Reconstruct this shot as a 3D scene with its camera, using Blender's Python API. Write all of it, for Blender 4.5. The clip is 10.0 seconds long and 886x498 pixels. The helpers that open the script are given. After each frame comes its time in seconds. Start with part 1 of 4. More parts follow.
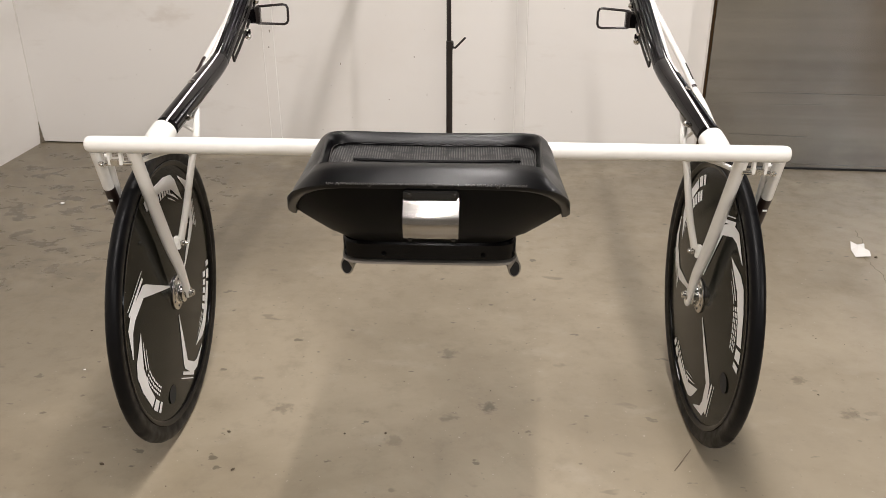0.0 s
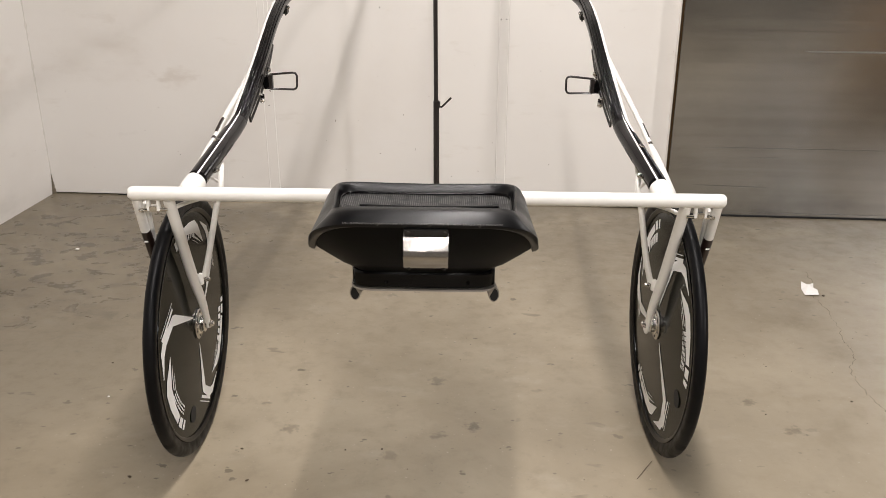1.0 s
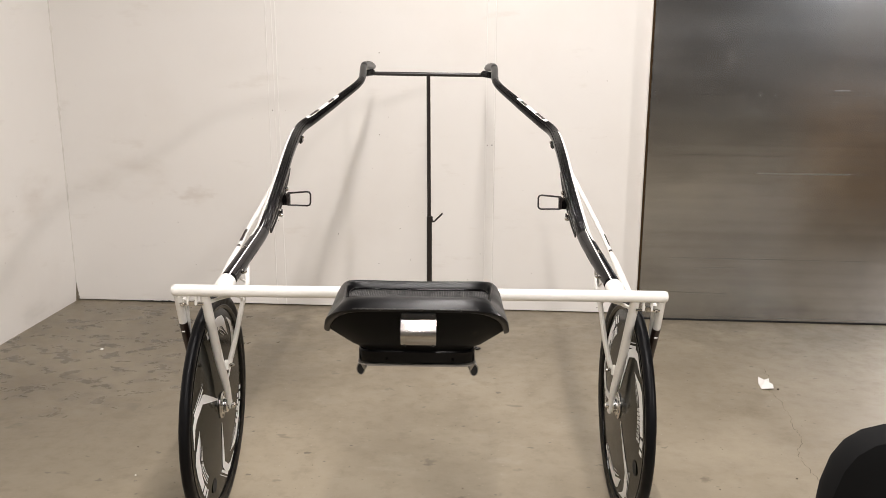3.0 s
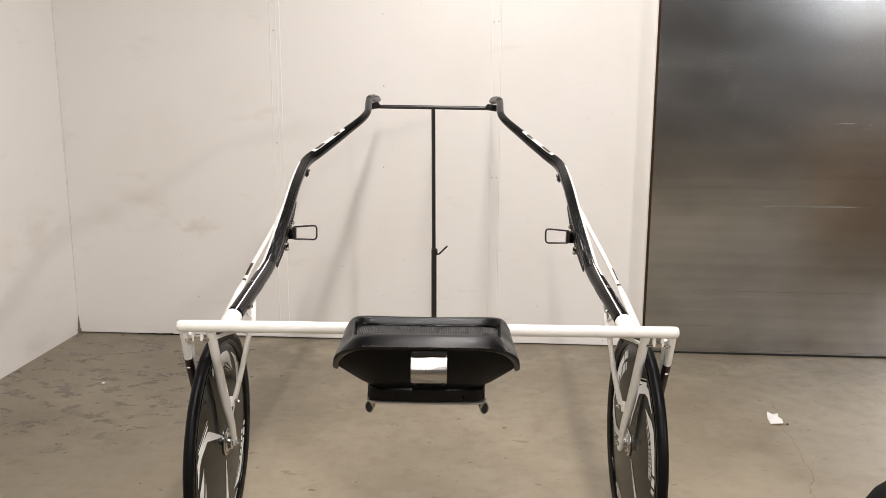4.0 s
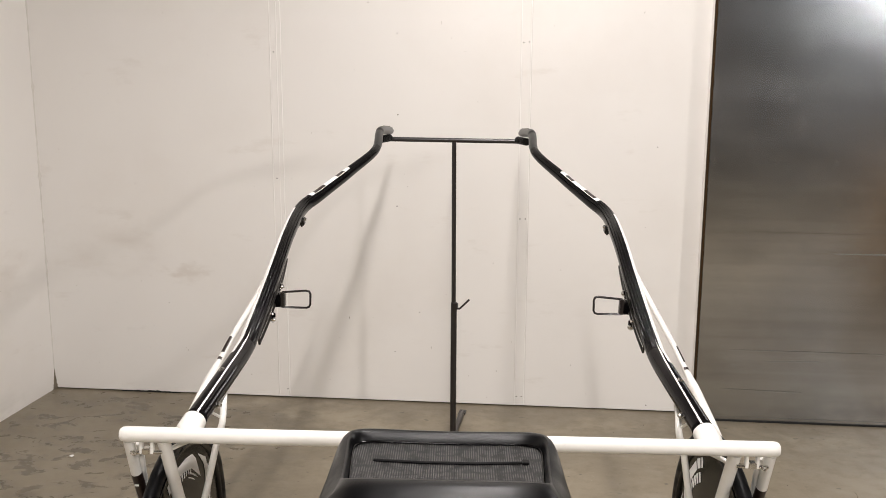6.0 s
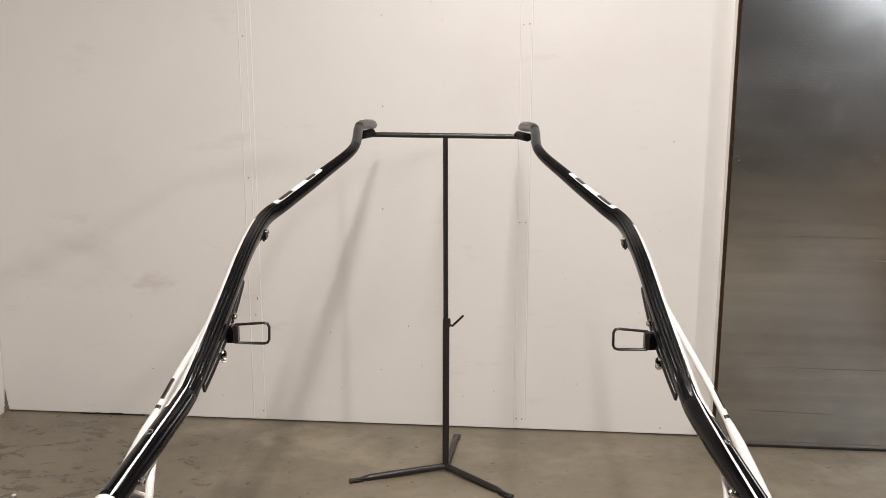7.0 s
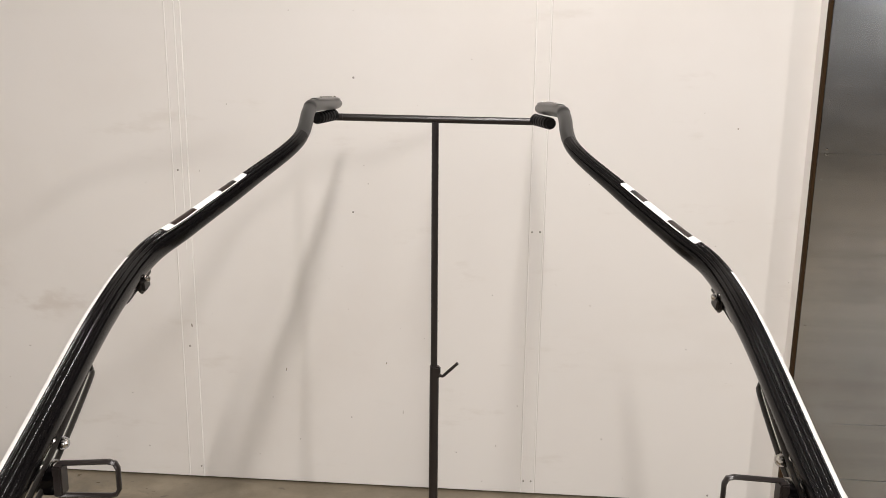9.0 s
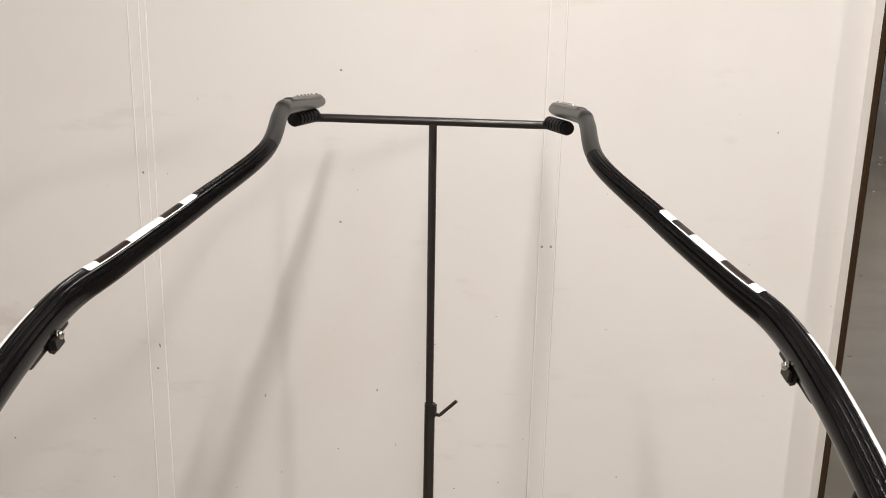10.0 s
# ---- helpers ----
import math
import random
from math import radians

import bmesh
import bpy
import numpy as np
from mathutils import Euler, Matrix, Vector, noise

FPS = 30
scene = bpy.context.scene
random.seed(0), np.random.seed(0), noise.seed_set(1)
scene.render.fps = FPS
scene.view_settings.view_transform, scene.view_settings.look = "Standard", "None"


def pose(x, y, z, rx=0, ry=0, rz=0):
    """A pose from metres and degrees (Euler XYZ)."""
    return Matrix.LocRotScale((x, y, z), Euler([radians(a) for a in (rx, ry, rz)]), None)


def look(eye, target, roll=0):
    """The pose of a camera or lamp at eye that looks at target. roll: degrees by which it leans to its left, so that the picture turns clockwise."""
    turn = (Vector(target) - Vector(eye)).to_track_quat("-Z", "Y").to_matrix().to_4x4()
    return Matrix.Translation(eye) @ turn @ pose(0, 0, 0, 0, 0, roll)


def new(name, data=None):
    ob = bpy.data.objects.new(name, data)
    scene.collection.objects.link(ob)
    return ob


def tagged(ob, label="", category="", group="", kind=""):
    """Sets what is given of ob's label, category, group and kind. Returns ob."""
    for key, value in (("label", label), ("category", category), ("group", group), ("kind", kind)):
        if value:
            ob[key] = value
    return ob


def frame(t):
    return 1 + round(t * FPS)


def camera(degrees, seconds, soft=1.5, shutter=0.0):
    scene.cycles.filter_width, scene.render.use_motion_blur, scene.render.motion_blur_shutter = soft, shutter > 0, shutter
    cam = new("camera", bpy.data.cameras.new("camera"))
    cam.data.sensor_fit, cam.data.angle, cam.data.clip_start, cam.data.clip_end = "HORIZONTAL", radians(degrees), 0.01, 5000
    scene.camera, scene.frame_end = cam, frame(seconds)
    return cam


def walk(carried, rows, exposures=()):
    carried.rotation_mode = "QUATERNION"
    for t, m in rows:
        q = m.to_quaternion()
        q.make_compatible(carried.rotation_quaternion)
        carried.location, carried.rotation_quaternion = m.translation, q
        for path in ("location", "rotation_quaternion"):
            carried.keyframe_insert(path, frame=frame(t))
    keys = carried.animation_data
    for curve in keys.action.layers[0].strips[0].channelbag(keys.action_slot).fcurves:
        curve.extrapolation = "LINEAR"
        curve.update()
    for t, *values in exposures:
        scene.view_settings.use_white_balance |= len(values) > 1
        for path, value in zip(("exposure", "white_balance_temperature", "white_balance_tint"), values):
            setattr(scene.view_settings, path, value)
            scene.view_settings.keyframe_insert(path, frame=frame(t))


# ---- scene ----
cam = camera(55.4, 10.0, soft=0.85)
PATH = [
    (0, (-0.008, -1.558, 1.224), (-0.188, 0.25, 0.388), -0.2),
    (0.5, (0.001, -1.688, 1.264), (-0.156, 0.148, 0.486), -0.3),
    (1, (0.005, -1.826, 1.303), (-0.143, 0.033, 0.578), 0.1),
    (1.5, (0.028, -1.935, 1.332), (-0.126, -0.06, 0.654), 0.3),
    (1.8, (0.061, -1.988, 1.345), (-0.099, -0.102, 0.699), 0.1),
    (2, (0.059, -2.052, 1.351), (-0.099, -0.155, 0.735), -0.2),
    (2.5, (0.055, -2.144, 1.362), (-0.094, -0.223, 0.825), -0.3),
    (3, (0.048, -2.205, 1.37), (-0.095, -0.265, 0.907), 0.2),
    (4.5, (0.017, -2.142, 1.396), (-0.131, -0.183, 1.02), 0.1),
    (5, (0.014, -1.982, 1.415), (-0.16, -0.021, 1.062), 0.4),
    (5.5, (-0.01, -1.822, 1.406), (-0.201, 0.14, 1.065), 0.4),
    (7, (-0.051, -1.242, 1.408), (-0.228, 0.716, 1.039), 0.1),
    (7.5, (-0.075, -1.046, 1.393), (-0.25, 0.909, 1.012), 0.4),
    (8, (-0.127, -0.837, 1.408), (-0.271, 1.119, 1.017), 0.2),
    (8.5, (-0.131, -0.633, 1.394), (-0.264, 1.32, 0.983), 0.3),
    (9, (-0.114, -0.43, 1.397), (-0.271, 1.516, 0.963), 0.7),
    (9.5, (-0.135, -0.267, 1.399), (-0.293, 1.674, 0.941), 0.9),
    (10, (-0.134, -0.124, 1.413), (-0.291, 1.814, 0.946), 1.2),
]
walk(cam, [(t, look(eye, target, roll)) for t, eye, target, roll in PATH],
     [(0, -0.14), (1, -0.13), (2, -0.05), (3, -0.06), (4.5, -0.18), (5.5, -0.17), (7, -0.37), (8, -0.35), (9.5, -0.26), (10, -0.26)])


# ---- world and lights ----
world = bpy.data.worlds.new("world")
scene.world = world
world.use_nodes = True
world.node_tree.nodes["Background"].inputs["Color"].default_value = (1.0, 0.93, 0.84, 1)
world.node_tree.nodes["Background"].inputs["Strength"].default_value = 0.02


def ceiling_light(eye, target, sx, sy, watts, colour=(1.0, 0.941, 0.916)):
    data = bpy.data.lights.new("tube_light", "AREA")
    data.shape, data.size, data.size_y, data.energy, data.color = "RECTANGLE", sx, sy, watts, colour
    ob = new("tube_light", data)
    ob.matrix_world = look(eye, target)
    return ob


# one row of tubes along the room, and two fittings further east
for x, y, watts in ((0.07, 0.55, 70), (0.07, -1.55, 88), (0.16, -3.65, 48), (0.16, -5.75, 40)):
    ceiling_light((x, y, 3.10), (x, y, 0), 0.06, 2.0, watts)
ceiling_light((5.4, -7.6, 3.35), (5.0, -6.6, 0), 0.3, 1.5, 104, (0.94, 0.97, 1.0))
ceiling_light((5.4, -3.4, 3.1), (4.4, -2.0, 0), 0.2, 0.7, 185)

# ---- materials ----


def material(name, colour, rough=0.5, metal=0.0, coat=0.0):
    m = bpy.data.materials.new(name)
    m.use_nodes = True
    b = m.node_tree.nodes["Principled BSDF"]
    b.inputs["Base Color"].default_value = (*colour, 1)
    b.inputs["Roughness"].default_value = rough
    b.inputs["Metallic"].default_value = metal
    b.inputs["Coat Weight"].default_value = coat
    b.inputs["Coat Roughness"].default_value = 0.08
    return m


class Nodes:
    """Small wrapper that adds and links shader nodes of one material."""

    def __init__(self, m):
        self.t = m.node_tree
        self.b = self.t.nodes["Principled BSDF"]
        self.co = self.t.nodes.new("ShaderNodeTexCoord").outputs["Object"]

    def add(self, kind, **values):
        n = self.t.nodes.new(kind)
        for k, v in values.items():
            n.inputs[k.replace("_", " ")].default_value = v
        return n

    def link(self, a, b):
        self.t.links.new(a, b)

    def mapped(self, scale=(1, 1, 1), place=(0, 0, 0)):
        n = self.t.nodes.new("ShaderNodeMapping")
        n.inputs["Scale"].default_value, n.inputs["Location"].default_value = scale, place
        self.link(self.co, n.inputs["Vector"])
        return n.outputs["Vector"]

    def noise(self, scale, detail=4.0, rough=0.55, vec=None, distort=0.0):
        n = self.add("ShaderNodeTexNoise", Scale=scale, Detail=detail, Roughness=rough, Distortion=distort)
        self.link(vec or self.co, n.inputs["Vector"])
        return n.outputs["Fac"]

    def band(self, value, lo, hi, to0=0.0, to1=1.0):
        n = self.add("ShaderNodeMapRange")
        n.interpolation_type = "SMOOTHSTEP"
        for k, v in zip((1, 2, 3, 4), (lo, hi, to0, to1)):
            n.inputs[k].default_value = v
        self.link(value, n.inputs[0])
        return n.outputs[0]

    def mix(self, fac, a, b, kind="MIX"):
        n = self.t.nodes.new("ShaderNodeMix")
        n.data_type, n.blend_type = "RGBA", kind
        for sock, v in ((n.inputs[0], fac), (n.inputs[6], a), (n.inputs[7], b)):
            if isinstance(v, (int, float)):
                sock.default_value = v
            elif isinstance(v, tuple):
                sock.default_value = (*v, 1)
            else:
                self.link(v, sock)
        return n.outputs[2]

    def maths(self, op, a, b):
        n = self.t.nodes.new("ShaderNodeMath")
        n.operation = op
        for sock, v in ((n.inputs[0], a), (n.inputs[1], b)):
            if isinstance(v, (int, float)):
                sock.default_value = v
            else:
                self.link(v, sock)
        return n.outputs[0]

    def near(self, centre, radius, soft, ragged=0.0):
        """1 within radius of a place on the object, falling to 0 over soft; ragged bends the outline, in metres."""
        n = self.t.nodes.new("ShaderNodeVectorMath")
        n.operation = "DISTANCE"
        source = self.co
        if ragged:
            tex = self.add("ShaderNodeTexNoise", Scale=0.9 / ragged, Detail=3.0, Roughness=0.6)
            self.link(self.co, tex.inputs["Vector"])
            push = self.t.nodes.new("ShaderNodeVectorMath")
            push.operation = "MULTIPLY_ADD"
            self.link(tex.outputs["Color"], push.inputs[0])
            push.inputs[1].default_value = (ragged * 5, ragged * 3.5, ragged * 3.5)
            push.inputs[2].default_value = (-ragged * 2.5, -ragged * 1.75, -ragged * 1.75)
            add = self.t.nodes.new("ShaderNodeVectorMath")
            self.link(self.co, add.inputs[0])
            self.link(push.outputs[0], add.inputs[1])
            source = add.outputs[0]
        self.link(source, n.inputs[0])
        n.inputs[1].default_value = centre
        return self.band(n.outputs["Value"], radius, radius + soft, 1.0, 0.0)

    def bump(self, height, strength=0.2, distance=0.002):
        n = self.add("ShaderNodeBump", Strength=strength, Distance=distance)
        self.link(height, n.inputs["Height"])
        self.link(n.outputs["Normal"], self.b.inputs["Normal"])

    def colour(self, v):
        self.link(v, self.b.inputs["Base Color"])

    def rough(self, v):
        self.link(v, self.b.inputs["Roughness"])


def wall_material(name, base, grime=()):
    m = material(name, base, 0.42)
    n = Nodes(m)
    dirt = n.band(n.noise(1.1, 5, 0.6), 0.45, 0.75)
    col = n.mix(n.maths("MULTIPLY", dirt, 0.20), base, (0.60, 0.54, 0.47))
    streak = n.band(n.noise(3.0, 5, 0.65, n.mapped((1.0, 1.0, 3.2), (3, 1, 2))), 0.60, 0.74)
    col = n.mix(n.maths("MULTIPLY", streak, 0.16), col, (0.50, 0.44, 0.36))
    specks = n.band(n.noise(46, 2, 0.5), 0.775, 0.790)
    col = n.mix(n.maths("MULTIPLY", specks, 0.45), col, (0.33, 0.29, 0.24))
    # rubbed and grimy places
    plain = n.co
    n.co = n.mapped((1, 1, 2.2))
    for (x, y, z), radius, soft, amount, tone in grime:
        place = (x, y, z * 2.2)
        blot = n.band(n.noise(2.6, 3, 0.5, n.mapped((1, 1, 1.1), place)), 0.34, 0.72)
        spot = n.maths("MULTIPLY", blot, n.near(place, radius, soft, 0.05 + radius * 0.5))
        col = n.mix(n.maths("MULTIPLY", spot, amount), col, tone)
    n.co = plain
    n.colour(col)
    n.rough(n.band(n.noise(6, 4), 0.3, 0.7, 0.36, 0.55))
    n.bump(n.noise(3.5, 3), 0.25, 0.006)
    return m


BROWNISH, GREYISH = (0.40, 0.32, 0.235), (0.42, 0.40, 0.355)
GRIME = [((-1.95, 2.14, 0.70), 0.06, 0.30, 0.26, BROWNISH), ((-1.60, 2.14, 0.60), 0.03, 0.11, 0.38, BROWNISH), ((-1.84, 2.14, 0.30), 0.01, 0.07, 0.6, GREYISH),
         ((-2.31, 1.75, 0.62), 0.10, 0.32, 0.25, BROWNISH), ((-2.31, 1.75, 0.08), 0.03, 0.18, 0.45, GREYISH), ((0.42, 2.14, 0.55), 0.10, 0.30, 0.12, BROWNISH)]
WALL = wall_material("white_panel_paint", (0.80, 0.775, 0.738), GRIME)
# lighter copy of STRIP: the glint along strip edges put into the colour
STRIPEDGE = material("white_edge_glint", (0.86, 0.84, 0.80), 0.35)
STRIP = wall_material("white_strip_paint", (0.80, 0.775, 0.738))


def floor_material():
    m = material("worn_concrete", (0.40, 0.36, 0.29), 0.5)
    n = Nodes(m)
    cloud = n.noise(1.3, 6, 0.6, distort=0.4)
    col = n.mix(n.band(cloud, 0.32, 0.68), (0.240, 0.199, 0.137), (0.352, 0.300, 0.217))
    fine = n.noise(14, 7, 0.7)
    col = n.mix(n.maths("MULTIPLY", n.band(fine, 0.48, 0.72), 0.30), col, (0.165, 0.141, 0.100))
    pale = n.band(n.noise(5.0, 5, 0.6, n.mapped((1, 1.5, 1), (5, 2, 0))), 0.56, 0.74)
    col = n.mix(n.maths("MULTIPLY", pale, 0.32), col, (0.42, 0.375, 0.30))
    # trodden-in spots at three sizes
    big = n.band(n.noise(7.5, 3, 0.55, n.mapped((1, 1.5, 1), (1.7, 9.2, 0)), 0.3), 0.665, 0.73)
    col = n.mix(n.maths("MULTIPLY", big, 0.55), col, (0.115, 0.096, 0.068))
    spots = n.band(n.noise(17, 3, 0.5, n.mapped((1, 1.5, 1), (8.7, 3.2, 0))), 0.685, 0.72)
    col = n.mix(n.maths("MULTIPLY", spots, 0.72), col, (0.085, 0.070, 0.049))
    grain = n.band(n.noise(70, 3, 0.5), 0.68, 0.74)
    col = n.mix(n.maths("MULTIPLY", grain, 0.45), col, (0.11, 0.094, 0.068))
    flecks = n.band(n.noise(95, 2, 0.5, n.mapped((1, 1, 1), (2, 6, 0))), 0.715, 0.75)
    col = n.mix(n.maths("MULTIPLY", flecks, 0.45), col, (0.55, 0.51, 0.44))
    # damp film with painted shade, and wet patches, towards the far left corner
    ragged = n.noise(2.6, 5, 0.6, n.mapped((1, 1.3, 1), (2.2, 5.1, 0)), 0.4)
    wide = n.near((-2.05, 0.95, 0), 0.45, 1.45)
    damp_and_shade = n.band(n.maths("ADD", wide, n.maths("MULTIPLY", ragged, 0.9)), 0.55, 1.25)
    col = n.mix(n.maths("MULTIPLY", damp_and_shade, 0.48), col, (0.125, 0.105, 0.073))
    # dry: paler towards the east side, extra light put into the colour
    dry = n.maths("MULTIPLY", n.near((2.3, -0.2, 0), 1.0, 1.6), n.band(ragged, 0.22, 0.55))
    col = n.mix(n.maths("MULTIPLY", dry, 0.55), col, (0.46, 0.40, 0.305))
    # floor darkened along the foot of the north wall, as shade in the colour
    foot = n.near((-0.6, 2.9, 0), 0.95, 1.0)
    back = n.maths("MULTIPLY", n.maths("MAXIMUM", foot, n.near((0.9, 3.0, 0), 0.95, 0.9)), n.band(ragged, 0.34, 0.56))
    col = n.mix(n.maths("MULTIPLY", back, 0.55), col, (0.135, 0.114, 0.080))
    patch = n.noise(8.5, 7, 0.62, n.mapped((1, 1.5, 1), (4.1, 0.7, 0)), 0.6)
    zone = n.near((-1.85, 1.40, 0), 0.35, 0.85, 0.08)
    wet = n.maths("MULTIPLY", n.band(patch, 0.47, 0.63), zone)
    col = n.mix(n.maths("MULTIPLY", wet, 0.62), col, (0.060, 0.049, 0.034))
    for x, y, r, k in ((-0.07, 0.17, 0.012, 0.75), (-0.57, 0.12, 0.018, 0.45), (-0.19, 0.41, 0.016, 0.5), (0.81, 0.22, 0.018, 0.5), (0.72, 0.36, 0.014, 0.5), (-0.28, 0.02, 0.02, 0.35), (0.60, 0.62, 0.025, 0.35)):
        spot = n.near((x, y, 0), r * 0.5, 0.022, 0.016)
        col = n.mix(n.maths("MULTIPLY", spot, k), col, (0.085, 0.070, 0.049))
    n.colour(n.mix(0.13, col, (0.03, 0.017, 0.003)))
    n.rough(n.maths("SUBTRACT", n.band(fine, 0.3, 0.7, 0.30, 0.46), n.maths("MULTIPLY", wet, 0.15)))
    n.bump(n.noise(22, 6, 0.65), 0.22, 0.003)
    return m


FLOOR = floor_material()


def steel_material():
    m = material("galvanised_sheet", (0.40, 0.40, 0.39), 0.22, 1.0)
    n = Nodes(m)
    soft = n.noise(1.1, 3, 0.5, n.mapped((0.7, 1, 1.4), (2, 0, 7)))
    col = n.mix(n.band(soft, 0.35, 0.68), (0.48, 0.495, 0.51), (0.58, 0.59, 0.59))
    tint = n.band(n.noise(0.9, 2, 0.5, n.mapped((1, 1, 1), (6, 0, 3))), 0.45, 0.68)
    col = n.mix(n.maths("MULTIPLY", tint, 0.4), col, (0.50, 0.44, 0.38))
    blotch = n.band(n.noise(3.4, 5, 0.62, n.mapped((0.7, 1, 1.1), (1, 0, 5))), 0.42, 0.66)
    col = n.mix(n.maths("MULTIPLY", blotch, 0.42), col, (0.33, 0.335, 0.345))
    # faint long scratches and smears
    line = n.band(n.noise(2.2, 2, 0.5, n.mapped((0.22, 1, 18.0), (0, 0, 3))), 0.60, 0.74)
    line = n.maths("MULTIPLY", line, n.band(n.noise(1.6, 2, 0.5, n.mapped((1, 1, 1), (9, 0, 1))), 0.45, 0.65))
    smear = n.band(n.noise(11, 5, 0.7, n.mapped((1.2, 1, 0.7), (3, 0, 1))), 0.52, 0.74)
    edge = n.near((0.86, 2.06, 1.50), 0.10, 0.50)
    middle = n.near((1.53, 2.055, 1.30), 0.10, 0.55)
    smear = n.maths("MULTIPLY", smear, n.maths("MINIMUM", n.maths("ADD", edge, n.maths("MULTIPLY", middle, 0.7)), 1.0))
    col = n.mix(n.maths("MULTIPLY", smear, 0.24), col, (0.62, 0.63, 0.64))
    col = n.mix(n.maths("MULTIPLY", line, 0.45), col, (0.58, 0.58, 0.57))
    brush = n.noise(3.0, 5, 0.6, n.mapped((0.10, 1, 9.0), (5, 0, 2)))
    col = n.mix(n.band(brush, 0.35, 0.70, 0.0, 0.22), col, (0.29, 0.285, 0.28))
    n.colour(col)
    r = n.band(n.noise(1.8, 4, 0.55, n.mapped((0.5, 1, 2.0))), 0.3, 0.7, 0.19, 0.225)
    r = n.maths("ADD", n.maths("ADD", r, n.band(brush, 0.40, 0.66, 0.0, 0.012)), n.maths("MULTIPLY", smear, 0.045))
    n.rough(n.maths("ADD", r, n.maths("MULTIPLY", line, 0.10)))
    wave = n.maths("ADD", n.noise(1.4, 1, 0.5, n.mapped((0.6, 1, 1.5))), n.maths("MULTIPLY", n.noise(5.0, 2, 0.5, n.mapped((0.6, 1, 1.6), (4, 0, 2))), 0.22))
    n.bump(wave, 0.14, 0.012)
    return m


STEEL = steel_material()
SCORE = material("dark_scored_steel", (0.30, 0.295, 0.28), 0.32, 0.95)
RUST = material("brown_door_edge", (0.042, 0.024, 0.011), 0.8)
CEIL = wall_material("ceiling_paint", (0.140, 0.147, 0.156))
BACK = wall_material("brown_reflected_wall", (0.062, 0.041, 0.026))


def enamel(name, col, rough, amount):
    m = material(name, col, rough, 0.0, 0.35)
    n = Nodes(m)
    n.colour(n.mix(n.maths("MULTIPLY", n.band(n.noise(24, 5, 0.6), 0.55, 0.75), amount), col, (0.45, 0.42, 0.37)))
    n.bump(n.noise(140, 2), 0.04, 0.0006)
    return m


WHITE = enamel("white_enamel", (0.80, 0.785, 0.74), 0.30, 0.15)


def black_leather():
    m = material("black_vinyl", (0.0026, 0.0026, 0.0029), 0.34)
    m.node_tree.nodes["Principled BSDF"].inputs["Specular IOR Level"].default_value = 0.24
    n = Nodes(m)
    n.rough(n.band(n.noise(9, 4), 0.3, 0.7, 0.28, 0.42))
    n.bump(n.noise(420, 2), 0.15, 0.0006)
    return m


VINYL = black_leather()
SHELL = material("matt_black_plastic", (0.0020, 0.0020, 0.0021), 0.48)


def carbon():
    m = material("black_carbon", (0.004, 0.0036, 0.004), 0.20)
    m.node_tree.nodes["Principled BSDF"].inputs["Specular IOR Level"].default_value = 0.18
    n = Nodes(m)
    weave = n.add("ShaderNodeTexChecker", Scale=430.0)
    n.link(n.mapped((1.0, 0.8, 1.0)), weave.inputs["Vector"])
    n.colour(n.mix(weave.outputs["Fac"], (0.0042, 0.0037, 0.0039), (0.0066, 0.0060, 0.0060)))
    n.rough(n.band(n.noise(7, 3), 0.3, 0.7, 0.15, 0.20))
    return m


def gloss_tube():
    m = material("gloss_black_lacquer", (0.0036, 0.0028, 0.0034), 0.12)
    m.node_tree.nodes["Principled BSDF"].inputs["Specular IOR Level"].default_value = 0.28
    n = Nodes(m)
    n.rough(n.band(n.noise(9, 3), 0.3, 0.7, 0.05, 0.09))
    return m


GLOSS = gloss_tube()
CARBON = carbon()
BLACKPAINT = material("black_gloss_paint", (0.0020, 0.0018, 0.0020), 0.12)
GREYBLACK = material("worn_black_lacquer", (0.014, 0.014, 0.0135), 0.34)
RUBBER = material("black_rubber", (0.005, 0.005, 0.0055), 0.50)
for dark in (BLACKPAINT, RUBBER):
    dark.node_tree.nodes["Principled BSDF"].inputs["Specular IOR Level"].default_value = 0.13


def tyre_material():
    m = material("tyre_rubber", (0.0022, 0.0022, 0.0027), 0.40)
    m.node_tree.nodes["Principled BSDF"].inputs["Specular IOR Level"].default_value = 0.15
    n = Nodes(m)
    n.rough(n.band(n.noise(30, 4), 0.3, 0.7, 0.34, 0.55))
    n.bump(n.noise(160, 3), 0.15, 0.0008)
    return m


TYRE = tyre_material()


def disc_material():
    m = material("grey_wheel_disc", (0.060, 0.058, 0.050), 0.33)
    n = Nodes(m)
    n.colour(n.mix(n.band(n.noise(40, 5), 0.35, 0.7), (0.0090, 0.0092, 0.0064), (0.0120, 0.0122, 0.0086)))
    n.rough(n.band(n.noise(12, 4), 0.3, 0.7, 0.10, 0.17))
    n.b.inputs["Specular IOR Level"].default_value = 0.09
    return m


DISC = disc_material()
DECAL = material("grey_white_decal", (0.80, 0.80, 0.79), 0.45)
CHROME = material("polished_steel", (0.75, 0.74, 0.71), 0.12, 1.0)
PLATE = material("polished_plate", (0.36, 0.345, 0.32), 0.17, 1.0)
DARKSTEEL = material("dark_steel", (0.030, 0.027, 0.024), 0.34, 0.6)
STANDPAINT = material("dark_brown_black_paint", (0.017, 0.0135, 0.0125), 0.30)
WHITESTICK = material("white_sticker", (0.86, 0.85, 0.82), 0.35)
BROWNSTICK = material("dark_brown_sticker", (0.020, 0.0115, 0.0090), 0.32)
HOLE = material("dark_hollow", (0.008, 0.008, 0.008), 0.8)
